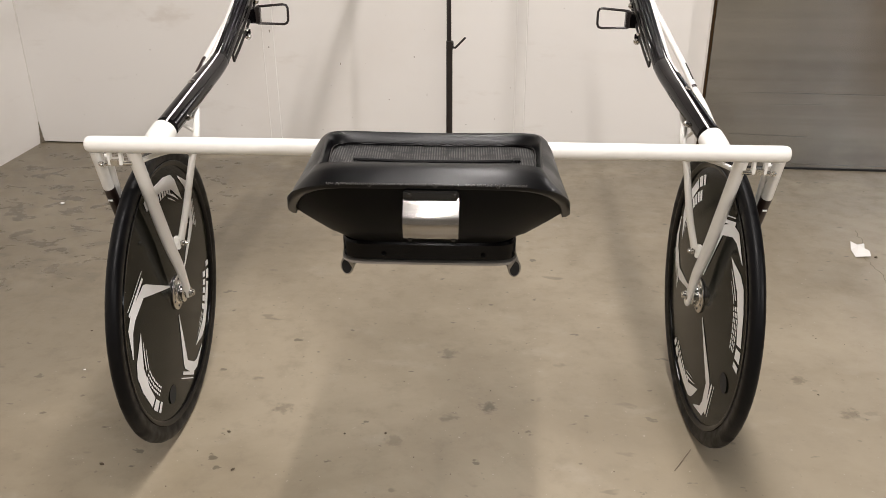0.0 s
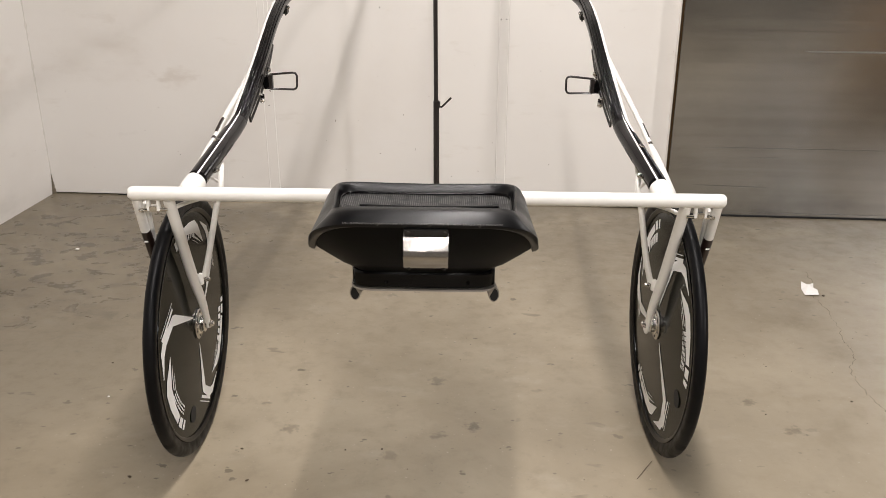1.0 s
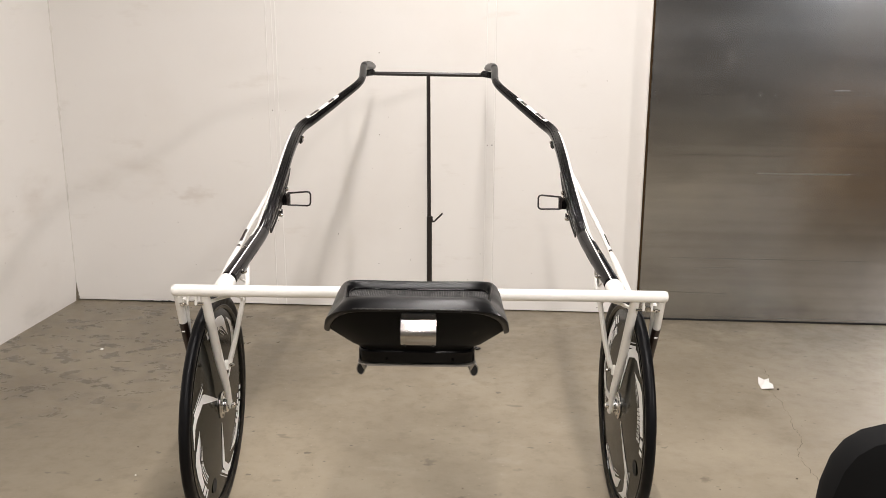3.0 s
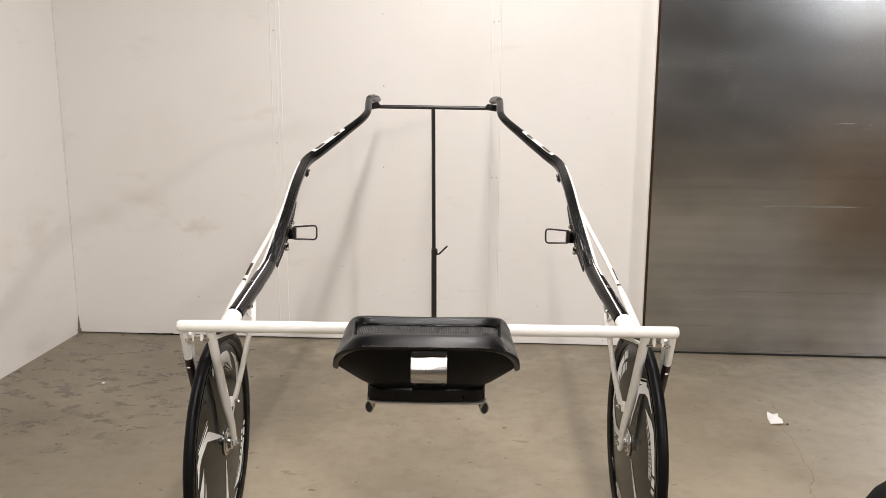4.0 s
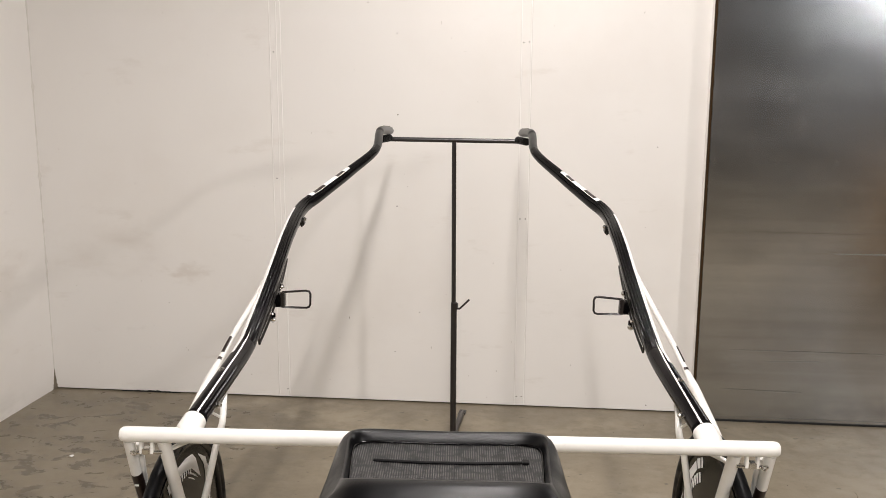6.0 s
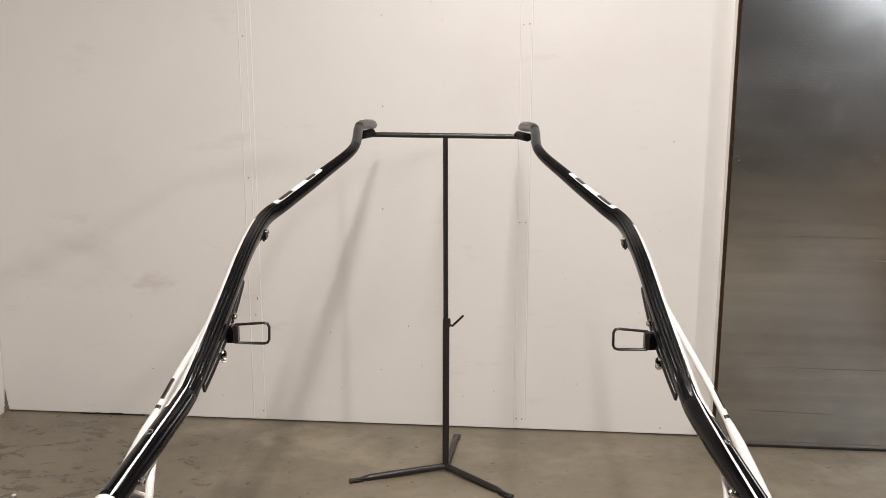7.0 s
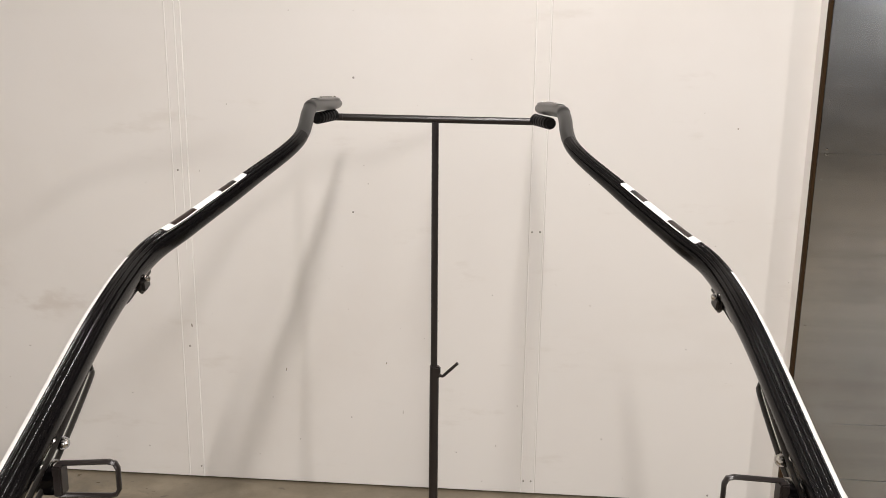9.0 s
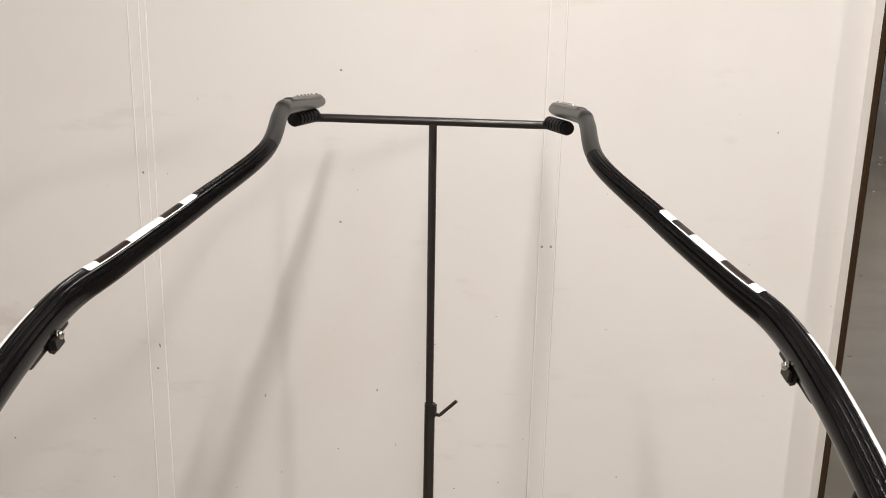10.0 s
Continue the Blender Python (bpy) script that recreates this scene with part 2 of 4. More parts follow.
SCREW = material("dull_screw_steel", (0.30, 0.28, 0.25), 0.45, 0.6)
FITTING = material("worn_bolt_steel", (0.56, 0.54, 0.51), 0.20, 1.0)
CORNERSHADE = material("grey_corner_shade", (0.66, 0.63, 0.58), 0.7)
SCUFF = material("dark_rub_mark", (0.32, 0.285, 0.24), 0.8)
SEAM = material("seam_grey", (0.62, 0.59, 0.545), 0.8)
STITCH = material("grey_thread", (0.085, 0.082, 0.078), 0.6)
CARDBOARD = enamel("brown_cardboard", (0.42, 0.28, 0.15), 0.8, 0.2)
TAPE = material("brown_tape", (0.32, 0.20, 0.10), 0.3)
PAPER = material("white_paper", (0.82, 0.80, 0.77), 0.8)
CRUMB = material("dry_brown_crumb", (0.075, 0.054, 0.034), 0.9)
TWIG = material("dry_twig", (0.15, 0.12, 0.085), 0.9)
CRACK = material("crack_dark", (0.165, 0.138, 0.10), 0.9)
CHAIRCLOTH = material("black_cloth", (0.004, 0.004, 0.0042), 0.8)
for dark, level in ((SHELL, 0.08), (RUST, 0.1), (STANDPAINT, 0.45), (CHAIRCLOTH, 0.12), (GREYBLACK, 0.3)):
    dark.node_tree.nodes["Principled BSDF"].inputs["Specular IOR Level"].default_value = level


def mesh_cloth():
    m = material("ribbed_mesh_cloth", (0.05, 0.05, 0.05), 0.6)
    n = Nodes(m)
    wv = n.add("ShaderNodeTexWave", Scale=75.0, Distortion=0.6, Detail=1.0)
    n.link(n.mapped((1, 0.0, 0.0)), wv.inputs["Vector"])
    k = n.maths("MULTIPLY", n.band(wv.outputs["Fac"], 0.3, 0.8), n.band(n.noise(60, 2), 0.35, 0.6))
    n.colour(n.mix(k, (0.006, 0.006, 0.006), (0.075, 0.072, 0.068)))
    n.bump(wv.outputs["Fac"], 0.6, 0.001)
    return m


MESHCLOTH = mesh_cloth()

# ---- mesh helpers ----


def part(name, bm, mat, parent=None, label="", smooth=True):
    """Links a bmesh as one mesh object, under a parent where one is given."""
    bmesh.ops.recalc_face_normals(bm, faces=bm.faces)
    me = bpy.data.meshes.new(name)
    bm.to_mesh(me)
    bm.free()
    if mat:
        me.materials.append(mat)
    for p in me.polygons:
        p.use_smooth = smooth
    ob = new(name, me)
    if smooth:
        me.set_sharp_from_angle(angle=radians(42))
    if parent is not None:
        ob.parent = parent
    if label:
        ob["label"] = label
    return ob


def spline(pts, n=8):
    """Catmull-Rom through the points."""
    P = [Vector(p) for p in pts]
    P = [2 * P[0] - P[1], *P, 2 * P[-1] - P[-2]]
    out = []
    for i in range(1, len(P) - 2):
        a, b, c, d = P[i - 1:i + 3]
        for k in range(n):
            u = k / n
            out.append(0.5 * (2 * b + (c - a) * u + (2 * a - 5 * b + 4 * c - d) * u * u + (3 * b - a - 3 * c + d) * u ** 3))
    out.append(P[-2])
    return out


def frames_along(pts, side):
    """For each point: the point, an outward and an upward normal."""
    out = []
    for i, p in enumerate(pts):
        t = (pts[min(i + 1, len(pts) - 1)] - pts[max(i - 1, 0)]).normalized()
        o = Vector(side) - t * t.dot(Vector(side))
        o.normalize()
        up = t.cross(o)
        if (out and up.dot(out[-1][2]) < 0) or (not out and up.z < -0.05):
            up = -up
        out.append((p, o, up))
    return out


def sweep(bm, pts, radius, side=(1, 0, 0), n=14, a0=0.0, a1=360.0, caps=True, wide=1.0, shape=None):
    """A tube, or part of one between two angles (0 outward, 90 up), along points. radius: a number or one for each point."""
    fr = frames_along(pts, side)
    closed = a1 - a0 >= 359.9
    rings = []
    for i, (p, o, u) in enumerate(fr):
        r = radius[i] if isinstance(radius, (list, tuple)) else radius
        ring = []
        for k in range(n if closed else n + 1):
            a = radians(a0 + (a1 - a0) * k / n)
            rr = r * (shape(a, i / max(1, len(fr) - 1)) if shape else 1.0)
            ring.append(bm.verts.new(p + o * (math.cos(a) * rr * wide) + u * (math.sin(a) * rr)))
        rings.append(ring)
    m = len(rings[0])
    for A, B in zip(rings, rings[1:]):
        for k in range(m if closed else m - 1):
            bm.faces.new((A[k], A[(k + 1) % m], B[(k + 1) % m], B[k]))
    if closed and caps:
        bm.faces.new(rings[0][::-1])
        bm.faces.new(rings[-1])
    return rings


def tube(name, pts, radius, mat, parent, side=(1, 0, 0), n=14, label="", smoothing=0, wide=1.0):
    bm = bmesh.new()
    P = spline(pts, smoothing) if smoothing else [Vector(p) for p in pts]
    sweep(bm, P, radius, side, n, wide=wide)
    return part(name, bm, mat, parent, label)


def box(bm, lo, hi, bevel=0.0, m=None):
    """A bevelled box between two corners, moved by m."""
    made = bmesh.ops.create_cube(bm, size=1.0)["verts"]
    lo, hi = Vector(lo), Vector(hi)
    for v in made:
        v.co = Vector([(lo[i] + hi[i]) / 2 + v.co[i] * (hi[i] - lo[i]) for i in range(3)])
    if bevel:
        edges = list({e for v in made for e in v.link_edges})
        made = bmesh.ops.bevel(bm, geom=edges, offset=bevel, segments=2, affect="EDGES", clamp_overlap=True)["verts"]
    if m is not None:
        for v in made:
            v.co = m @ v.co
    return made


def boxed(name, lo, hi, mat, parent=None, bevel=0.0, m=None, label=""):
    bm = bmesh.new()
    box(bm, lo, hi, bevel, m)
    return part(name, bm, mat, parent, label, smooth=False)


def lathe(bm, profile, axis_from, axis_dir, n=40):
    """Turns a profile of (along, radius) about an axis."""
    d = Vector(axis_dir).normalized()
    a = d.orthogonal().normalized()
    b = d.cross(a)
    rings = []
    for s, r in profile:
        c = Vector(axis_from) + d * s
        if r < 1e-6:
            rings.append([bm.verts.new(c)])
        else:
            rings.append([bm.verts.new(c + a * (math.cos(2 * math.pi * k / n) * r) + b * (math.sin(2 * math.pi * k / n) * r)) for k in range(n)])
    for A, B in zip(rings, rings[1:]):
        for k in range(n):
            q = (k + 1) % n
            if len(A) == 1 and len(B) == 1:
                continue
            if len(A) == 1:
                bm.faces.new((A[0], B[k], B[q]))
            elif len(B) == 1:
                bm.faces.new((A[k], A[q], B[0]))
            else:
                bm.faces.new((A[k], A[q], B[q], B[k]))


def turned(name, profile, start, along, mat, parent, n=24, label=""):
    bm = bmesh.new()
    lathe(bm, profile, start, along, n)
    return part(name, bm, mat, parent, label)


def bolt(name, place, along, r, parent, mat=None, length=0.008):
    """A domed bolt head with a washer."""
    L = length
    return turned(name, [(0, r * 1.35), (L * 0.2, r * 1.35), (L * 0.2, r), (L * 0.7, r * 0.95), (L, r * 0.55), (L * 1.05, 0)], place, along, mat or CHROME, parent, 12)


# ---- room ----
WEST, EAST, NORTH, SOUTH, TOP = -2.31, 6.6, 2.137, -9.5, 3.45


def floor():
    bm = bmesh.new()
    box(bm, (WEST - 0.2, SOUTH - 0.2, -0.15), (EAST + 0.2, NORTH + 0.2, 0.0))
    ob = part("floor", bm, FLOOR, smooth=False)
    tagged(ob, "worn beige-grey concrete floor with stains and cracks", "floor", kind="structure")
    return ob


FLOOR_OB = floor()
# ceiling out of view, darkened for what the steel door reflects
tagged(boxed("ceiling", (WEST - 0.2, SOUTH - 0.2, TOP), (EAST + 0.2, NORTH + 0.2, TOP + 0.15), CEIL), "plain dark grey ceiling, out of view", "ceiling", kind="structure")
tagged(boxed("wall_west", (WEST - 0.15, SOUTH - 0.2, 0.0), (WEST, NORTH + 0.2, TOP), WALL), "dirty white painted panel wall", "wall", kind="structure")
# walls out of view, coloured for what the steel door and seat plate reflect
tagged(boxed("wall_east", (EAST, SOUTH - 0.2, 0.0), (EAST + 0.15, NORTH + 0.2, TOP), BACK), "unseen brown wall, toned for the reflection in the steel door", "wall", kind="structure")
tagged(boxed("wall_south", (WEST, SOUTH - 0.15, 0.0), (1.7, SOUTH, TOP), WALL), "unseen white wall, for the reflection in the seat plate", "wall", kind="structure")
tagged(boxed("wall_south_east", (1.7, SOUTH - 0.15, 0.0), (EAST, SOUTH, TOP), BACK), "unseen brown wall, toned for the reflection in the steel door", "wall", kind="structure")

DOOR_X, DOOR_Y = 0.748, 2.057


def wall_north():
    wall = new("wall_north")
    tagged(wall, "white sandwich panel wall with scuffs and seams", "wall", kind="structure")
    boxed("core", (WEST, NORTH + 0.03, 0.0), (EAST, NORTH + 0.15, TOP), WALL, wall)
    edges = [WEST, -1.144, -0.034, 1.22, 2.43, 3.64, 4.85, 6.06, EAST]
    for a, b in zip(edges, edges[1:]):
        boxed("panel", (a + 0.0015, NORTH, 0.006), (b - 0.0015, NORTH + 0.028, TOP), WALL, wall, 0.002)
    # cover strips with raised edges, whose lighter colour stands for caught light
    for x0, x1 in ((-1.176, -1.127), (-0.054, -0.012)):
        boxed("cover_strip", (x0, NORTH - 0.0022, 0.008), (x1, NORTH, TOP), STRIP, wall, 0.0008)
        for x in (x0, x1):
            tube("strip_edge", [(x, NORTH - 0.0012, 0.008), (x, NORTH - 0.0012, TOP)], 0.0024, STRIPEDGE, wall, (1, 0, 0), 10)
        if x0 > -1:
            boxed("seam", (x1 + 0.0026, NORTH - 0.0008, 0.008), (x1 + 0.0040, NORTH, TOP), SEAM, wall, label="thin grey seam")
    tube("ridge", [(-1.1455, NORTH - 0.0022, 0.80), (-1.1455, NORTH - 0.0022, TOP)], 0.0019, STRIPEDGE, wall, (1, 0, 0), 10)
    for x, y, z in ((-1.160, 0.0022, 1.054), (-1.152, 0.0022, 0.473), (-1.160, 0.0022, 1.62), (-0.045, 0.0022, 1.659), (-0.021, 0.0022, 1.662), (-0.046, 0.0022, 0.886), (-0.022, 0.0022, 0.887),
                    (-0.046, 0.0022, 0.05), (-0.022, 0.0022, 0.05), (-0.599, 0, 1.346), (-0.604, 0, 0.934), (-0.600, 0, 1.699), (0.55, 0, 0.03), (-1.135, 0.0022, 0.045)):
        bolt("screw", (x, NORTH - y, z), (0, -1, 0), 0.0024, wall, SCREW, 0.002)
    # small dark knocks and rub marks
    rnd = random.Random(4)
    for x, z, w, h in ((-1.142, 0.545, 0.008, 0.014), (-0.832, 0.404, 0.006, 0.012), (-0.445, 0.272, 0.006, 0.018), (-0.616, 0.247, 0.007, 0.005), (-0.623, 0.618, 0.004, 0.004), (-0.163, 0.680, 0.004, 0.004),
                       (0.446, 0.525, 0.005, 0.003), (0.510, 0.858, 0.006, 0.004), (0.547, 1.213, 0.006, 0.006), (-0.79, 0.16, 0.005, 0.005), (-1.36, 0.30, 0.005, 0.004), (-1.62, 0.22, 0.006, 0.008), (-0.50, 0.44, 0.004, 0.010),
                       (-0.27, 0.14, 0.007, 0.004), (0.20, 0.21, 0.004, 0.006), (-1.84, 1.02, 0.005, 0.003), (-0.30, 1.62, 0.014, 0.002), (-0.93, 0.10, 0.008, 0.005)):
        bm = bmesh.new()
        y = NORTH - 0.0026 if -1.17 < x < -1.13 else NORTH - 0.0004
        ring = [bm.verts.new((x + w * 0.5 * math.cos(a) * rnd.uniform(0.35, 1.2), y - 0.0002, z + h * 0.5 * math.sin(a) * rnd.uniform(0.35, 1.2))) for a in [k * math.pi / 5 for k in range(10)]]
        bm.faces.new(ring)
        part("scuff", bm, rnd.choice((SCUFF, SCUFF, SEAM)), wall, smooth=False)
    # worn lower edge; the shaded gap under the panel is a flat dark strip
    rnd = random.Random(11)
    bm = bmesh.new()
    last = None
    for k in range(61):
        x = -1.97 + 0.30 * k / 60
        h = (0.004 + 0.005 * math.sin(math.pi * k / 60)) * rnd.uniform(0.7, 1.2)
        row = (bm.verts.new((x, NORTH - 0.0012, 0.0005)), bm.verts.new((x, NORTH - 0.0012, 0.0005 + h)))
        if last:
            bm.faces.new((last[0], row[0], row[1], last[1]))
        last = row
    part("gap", bm, HOLE, wall, "dark gap under the panel", smooth=False)
    # thin grey strip up the corner: the walls' step in shade as colour
    bm = bmesh.new()
    last = None
    for k in range(121):
        z = 0.01 + 2.6 * k / 120
        w = 0.0025 + 0.004 * rnd.random() ** 2 + (0.006 if rnd.random() < 0.06 else 0)
        row = (bm.verts.new((WEST, NORTH - w, z)), bm.verts.new((WEST + w * 0.5, NORTH - w * 0.5, z)), bm.verts.new((WEST + w, NORTH, z)))
        if last:
            bm.faces.new((last[0], last[1], row[1], row[0]))
            bm.faces.new((last[1], last[2], row[2], row[1]))
        last = row
    # dark strip low in the corner, widest at the floor
    low = bmesh.new()
    last = None
    for k in range(25):
        z = 0.002 + 0.10 * k / 24
        w = (0.010 + 0.012 * rnd.random()) * (1 - k / 24) + 0.003
        row = (low.verts.new((WEST + 0.0012, NORTH - w, z)), low.verts.new((WEST + 0.0045, NORTH - 0.0045, z)), low.verts.new((WEST + w * 0.7, NORTH - 0.0012, z)))
        if last:
            low.faces.new((last[0], last[1], row[1], row[0]))
            low.faces.new((last[1], last[2], row[2], row[1]))
        last = row
    part("dark_corner", low, CRACK, wall, "dark strip in the corner near the floor")
    part("corner_line", bm, CORNERSHADE, wall, "wavy grey strip for the shade line in the corner")
    return wall


wall_north()


def door():
    d = new("door_1")
    tagged(d, "large galvanised sheet-steel sliding door, closed", "door", kind="structure")
    top, right = 3.0, 4.3
    boxed("leaf", (DOOR_X + 0.004, DOOR_Y + 0.004, 0.010), (right, DOOR_Y + 0.055, top), STEEL, d)
    zs = [0.0092, 1.155, 2.27, top]
    for i, (a, b) in enumerate(zip(zs, zs[1:])):
        boxed("sheet", (DOOR_X + 0.006, DOOR_Y - 0.0015 * (1 + i % 2), a), (right, DOOR_Y + 0.003, b + (0.012 if i % 2 else -0.001)), STEEL, d, 0.0008)
    boxed("edge_frame", (DOOR_X - 0.005, DOOR_Y - 0.004, 0.004), (DOOR_X + 0.004, DOOR_Y + 0.016, top), RUST, d, 0.002)
    boxed("jamb", (DOOR_X - 0.001, DOOR_Y + 0.0162, 0.004), (DOOR_X + 0.003, NORTH - 0.0005, top), STRIP, d, 0.001)
    boxed("bottom_seal", (DOOR_X - 0.01, DOOR_Y - 0.006, 0.001), (right, DOOR_Y + 0.05, 0.0085), HOLE, d)
    # long shallow scratches, dark ones low down and bright ones higher up
    for x0, x1, z, tilt, h, mat in ((0.885, 1.90, 0.334, -0.002, 0.0022, SCORE), (0.868, 1.21, 0.153, -0.006, 0.0020, SCORE), (1.033, 1.272, 0.284, 0.008, 0.0012, SCORE), (0.80, 2.60, 0.024, -0.004, 0.0016, SCORE),
                                    (1.349, 1.95, 1.395, -0.010, 0.0022, PLATE), (0.93, 1.437, 0.862, -0.007, 0.0014, PLATE), (0.90, 1.10, 1.62, 0.0, 0.0012, PLATE)):
        bm = bmesh.new()
        y = DOOR_Y - 0.0036
        n = 12
        rows = []
        for k in range(n + 1):
            u = k / n
            w = 0.7 * h * math.sin(math.pi * min(max(u, 0.04), 0.96)) ** 0.5
            rows.append((bm.verts.new((x0 + (x1 - x0) * u, y, z + tilt * u - w / 2)), bm.verts.new((x0 + (x1 - x0) * u, y, z + tilt * u + w / 2))))
        for a, b in zip(rows, rows[1:]):
            bm.faces.new((a[0], b[0], b[1], a[1]))
        part("scratch", bm, mat, d, smooth=False)
    x = 1.026 - 0.2500
    while x < 3.2:
        for z in (1.151, 1.167):
            bolt("rivet", (x, DOOR_Y - 0.003, z), (0, -1, 0), 0.0034, d, CHROME, 0.0035)
        x += 0.2500
    for z in [0.42 + 0.22 * k for k in range(9)]:
        bolt("rivet", (DOOR_X + 0.022, DOOR_Y - 0.003, z), (0, -1, 0), 0.0024, d, CHROME, 0.0025)
    return d


door()

# ---- racing sulky ----
SULKY = new("racing_sulky")
ROLL = 0.7
SULKY.matrix_world = pose(-0.193, 0.11, 0, 0, ROLL, 4.5)
tagged(SULKY, "white and black two-wheeled racing sulky with disc wheels", "sulky")

AXLE_Y, BAR_Y, BAR_Z, WHEEL_X, WHEEL_R = 0.013, -0.150, 0.729, 0.607, 0.335
SHAFT = [(0.531, -0.150, 0.736), (0.5100, 0.06, 0.7805), (0.4990, 0.182, 0.8050), (0.4945, 0.247, 0.8295), (0.481, 0.432, 0.932), (0.475, 0.629, 1.025), (0.465, 0.792, 1.078),
         (0.421, 0.882, 1.114), (0.344, 1.018, 1.176), (0.2765, 1.156, 1.2355), (0.2745, 1.283, 1.2855), (0.2725, 1.348, 1.2955), (0.265, 1.700, 1.283)]


def crossbar():
    bm = bmesh.new()
    X, r = 0.665, 0.0160
    n = 20
    stations = [(-X, 0.3), (-X, 0.75), (-X + 0.004, 0.93), (-X + 0.012, 1), (X - 0.012, 1), (X - 0.004, 0.93), (X, 0.75), (X, 0.3)]
    sweep(bm, [Vector((x, BAR_Y, BAR_Z)) for x, k in stations], [r * k for x, k in stations], (0, 1, 0), n)
    part("crossbar", bm, WHITE, SULKY, "white enamelled steel tube")


crossbar()


def wheel(sx):
    """A disc wheel with its inner face towards the middle of the cart."""
    w = new("wheel")
    w.parent = SULKY
    w.location = (sx * WHEEL_X, AXLE_Y, WHEEL_R + sx * WHEEL_X * math.sin(radians(ROLL)))
    w["label"] = "dark grey disc wheel with pale decals"
    inn = Vector((-sx, 0, 0))
    # tyre
    bm = bmesh.new()
    prof = [(0.010, 0.300), (0.0128, 0.310), (0.0142, 0.319), (0.0132, 0.327), (0.009, 0.3325), (0.004, 0.335), (-0.004, 0.335), (-0.009, 0.3325), (-0.0132, 0.327), (-0.0142, 0.319), (-0.0128, 0.310), (-0.010, 0.300), (0.010, 0.300)]
    lathe(bm, prof, (0, 0, 0), inn, 96)
    bmesh.ops.remove_doubles(bm, verts=bm.verts, dist=1e-5)
    part("tyre", bm, TYRE, w, "black rubber tyre")
    # rim and disc
    bm = bmesh.new()
    lathe(bm, [(0.0095, 0.3005), (0.0125, 0.299), (0.0130, 0.295), (0.0085, 0.288), (0.0, 0.286), (-0.0085, 0.288), (-0.0130, 0.295), (-0.0125, 0.299), (-0.0095, 0.3005)], (0, 0, 0), inn, 80)
    part("rim", bm, BLACKPAINT, w, "black rim")

    def bulge(r):
        return 0.0055 + 0.011 * (1 - (r / 0.293) ** 1.6)

    bm = bmesh.new()
    rs = [0.289, 0.26, 0.22, 0.17, 0.12, 0.07, 0.03, 0.0]
    lathe(bm, [(bulge(r), r) for r in rs], (0, 0, 0), inn, 72)
    lathe(bm, [(-bulge(r), r) for r in rs], (0, 0, 0), inn, 72)
    part("disc", bm, DISC, w, "matt olive-grey disc")

    def at(r, a, lift=0.0012):
        a = radians(a)
        return inn * (bulge(r) + lift) + Vector((0, math.cos(a) * r, math.sin(a) * r))

    def patch(bm, strip):
        """A thin decal from a list of pairs of (radius, angle)."""
        rows = [(bm.verts.new(at(*p)), bm.verts.new(at(*q))) for p, q in strip]
        for (a, b), (c, d) in zip(rows, rows[1:]):
            bm.faces.new((a, b, d, c))

    def arc(bm, r0, r1, a0, a1, tip0=1.0, tip1=1.0, k=10):
        strip = []
        for i in range(k + 1):
            u = i / k
            t = tip0 + (tip1 - tip0) * u
            a = a0 + (a1 - a0) * u
            strip.append(((r1 - (r1 - r0) * t, a), (r1, a)))
        patch(bm, strip)

    def ribbon(bm, path, k=6):
        """A decal along (radius, angle, half width across the radius)."""
        strip = []
        for (r0, a0, h0), (r1, a1, h1) in zip(path, path[1:]):
            for i in range(k):
                u = i / k
                r, a, h = r0 + (r1 - r0) * u, a0 + (a1 - a0) * u, h0 + (h1 - h0) * u
                strip.append(((r - h, a), (r + h, a)))
        r, a, h = path[-1]
        strip.append(((r - h, a), (r + h, a)))
        patch(bm, strip)

    def strip(bm, a, left, right, k=5):
        """A decal between two lines of (along, across) places, for a spoke at the angle a."""
        rows = []
        for (p0, q0), (p1, q1) in zip(zip(left, right), zip(left[1:], right[1:])):
            for i in range(k):
                u = i / k
                rows.append(((p0[0] + (p1[0] - p0[0]) * u, p0[1] + (p1[1] - p0[1]) * u), (q0[0] + (q1[0] - q0[0]) * u, q0[1] + (q1[1] - q0[1]) * u)))
        rows.append((left[-1], right[-1]))
        patch(bm, [tuple((math.hypot(*p), a + math.degrees(math.atan2(p[1], p[0]))) for p in row) for row in rows])

    start = 155.5 if sx < 0 else 112
    for j in range(3):
        a = start + 120 * j
        bm = bmesh.new()
        # spoke that widens outwards, then turns along the rim to a point
        strip(bm, a, [(0.052, -0.0165), (0.185, -0.026), (0.200, -0.024)], [(0.052, -0.0130), (0.196, 0.002), (0.204, 0.006)])
        strip(bm, a, [(0.2005, -0.0235), (0.252, 0.025), (0.263, 0.063), (0.236, 0.124)], [(0.1965, 0.003), (0.233, 0.045), (0.241, 0.070), (0.234, 0.122)])
        part("spoke_decal", bm, DECAL, w)
        bm = bmesh.new()
        strip(bm, a, [(0.206, -0.041), (0.264, 0.033)], [(0.1995, -0.0365), (0.2575, 0.0375)])
        strip(bm, a, [(0.208, -0.054), (0.2695, 0.026)], [(0.2060, -0.0525), (0.2675, 0.0275)])
        part("cross_bars", bm, DECAL, w)
        bm = bmesh.new()
        strip(bm, a, [(0.205, 0.073), (0.217, 0.134), (0.210, 0.164), (0.178, 0.199), (0.122, 0.240)], [(0.204, 0.073), (0.192, 0.114), (0.182, 0.147), (0.146, 0.192), (0.110, 0.221)])
        arc(bm, 0.247, 0.271, a + 65, a + 70.5, k=3)
        arc(bm, 0.247, 0.271, a + 72.3, a + 75.3, k=3)
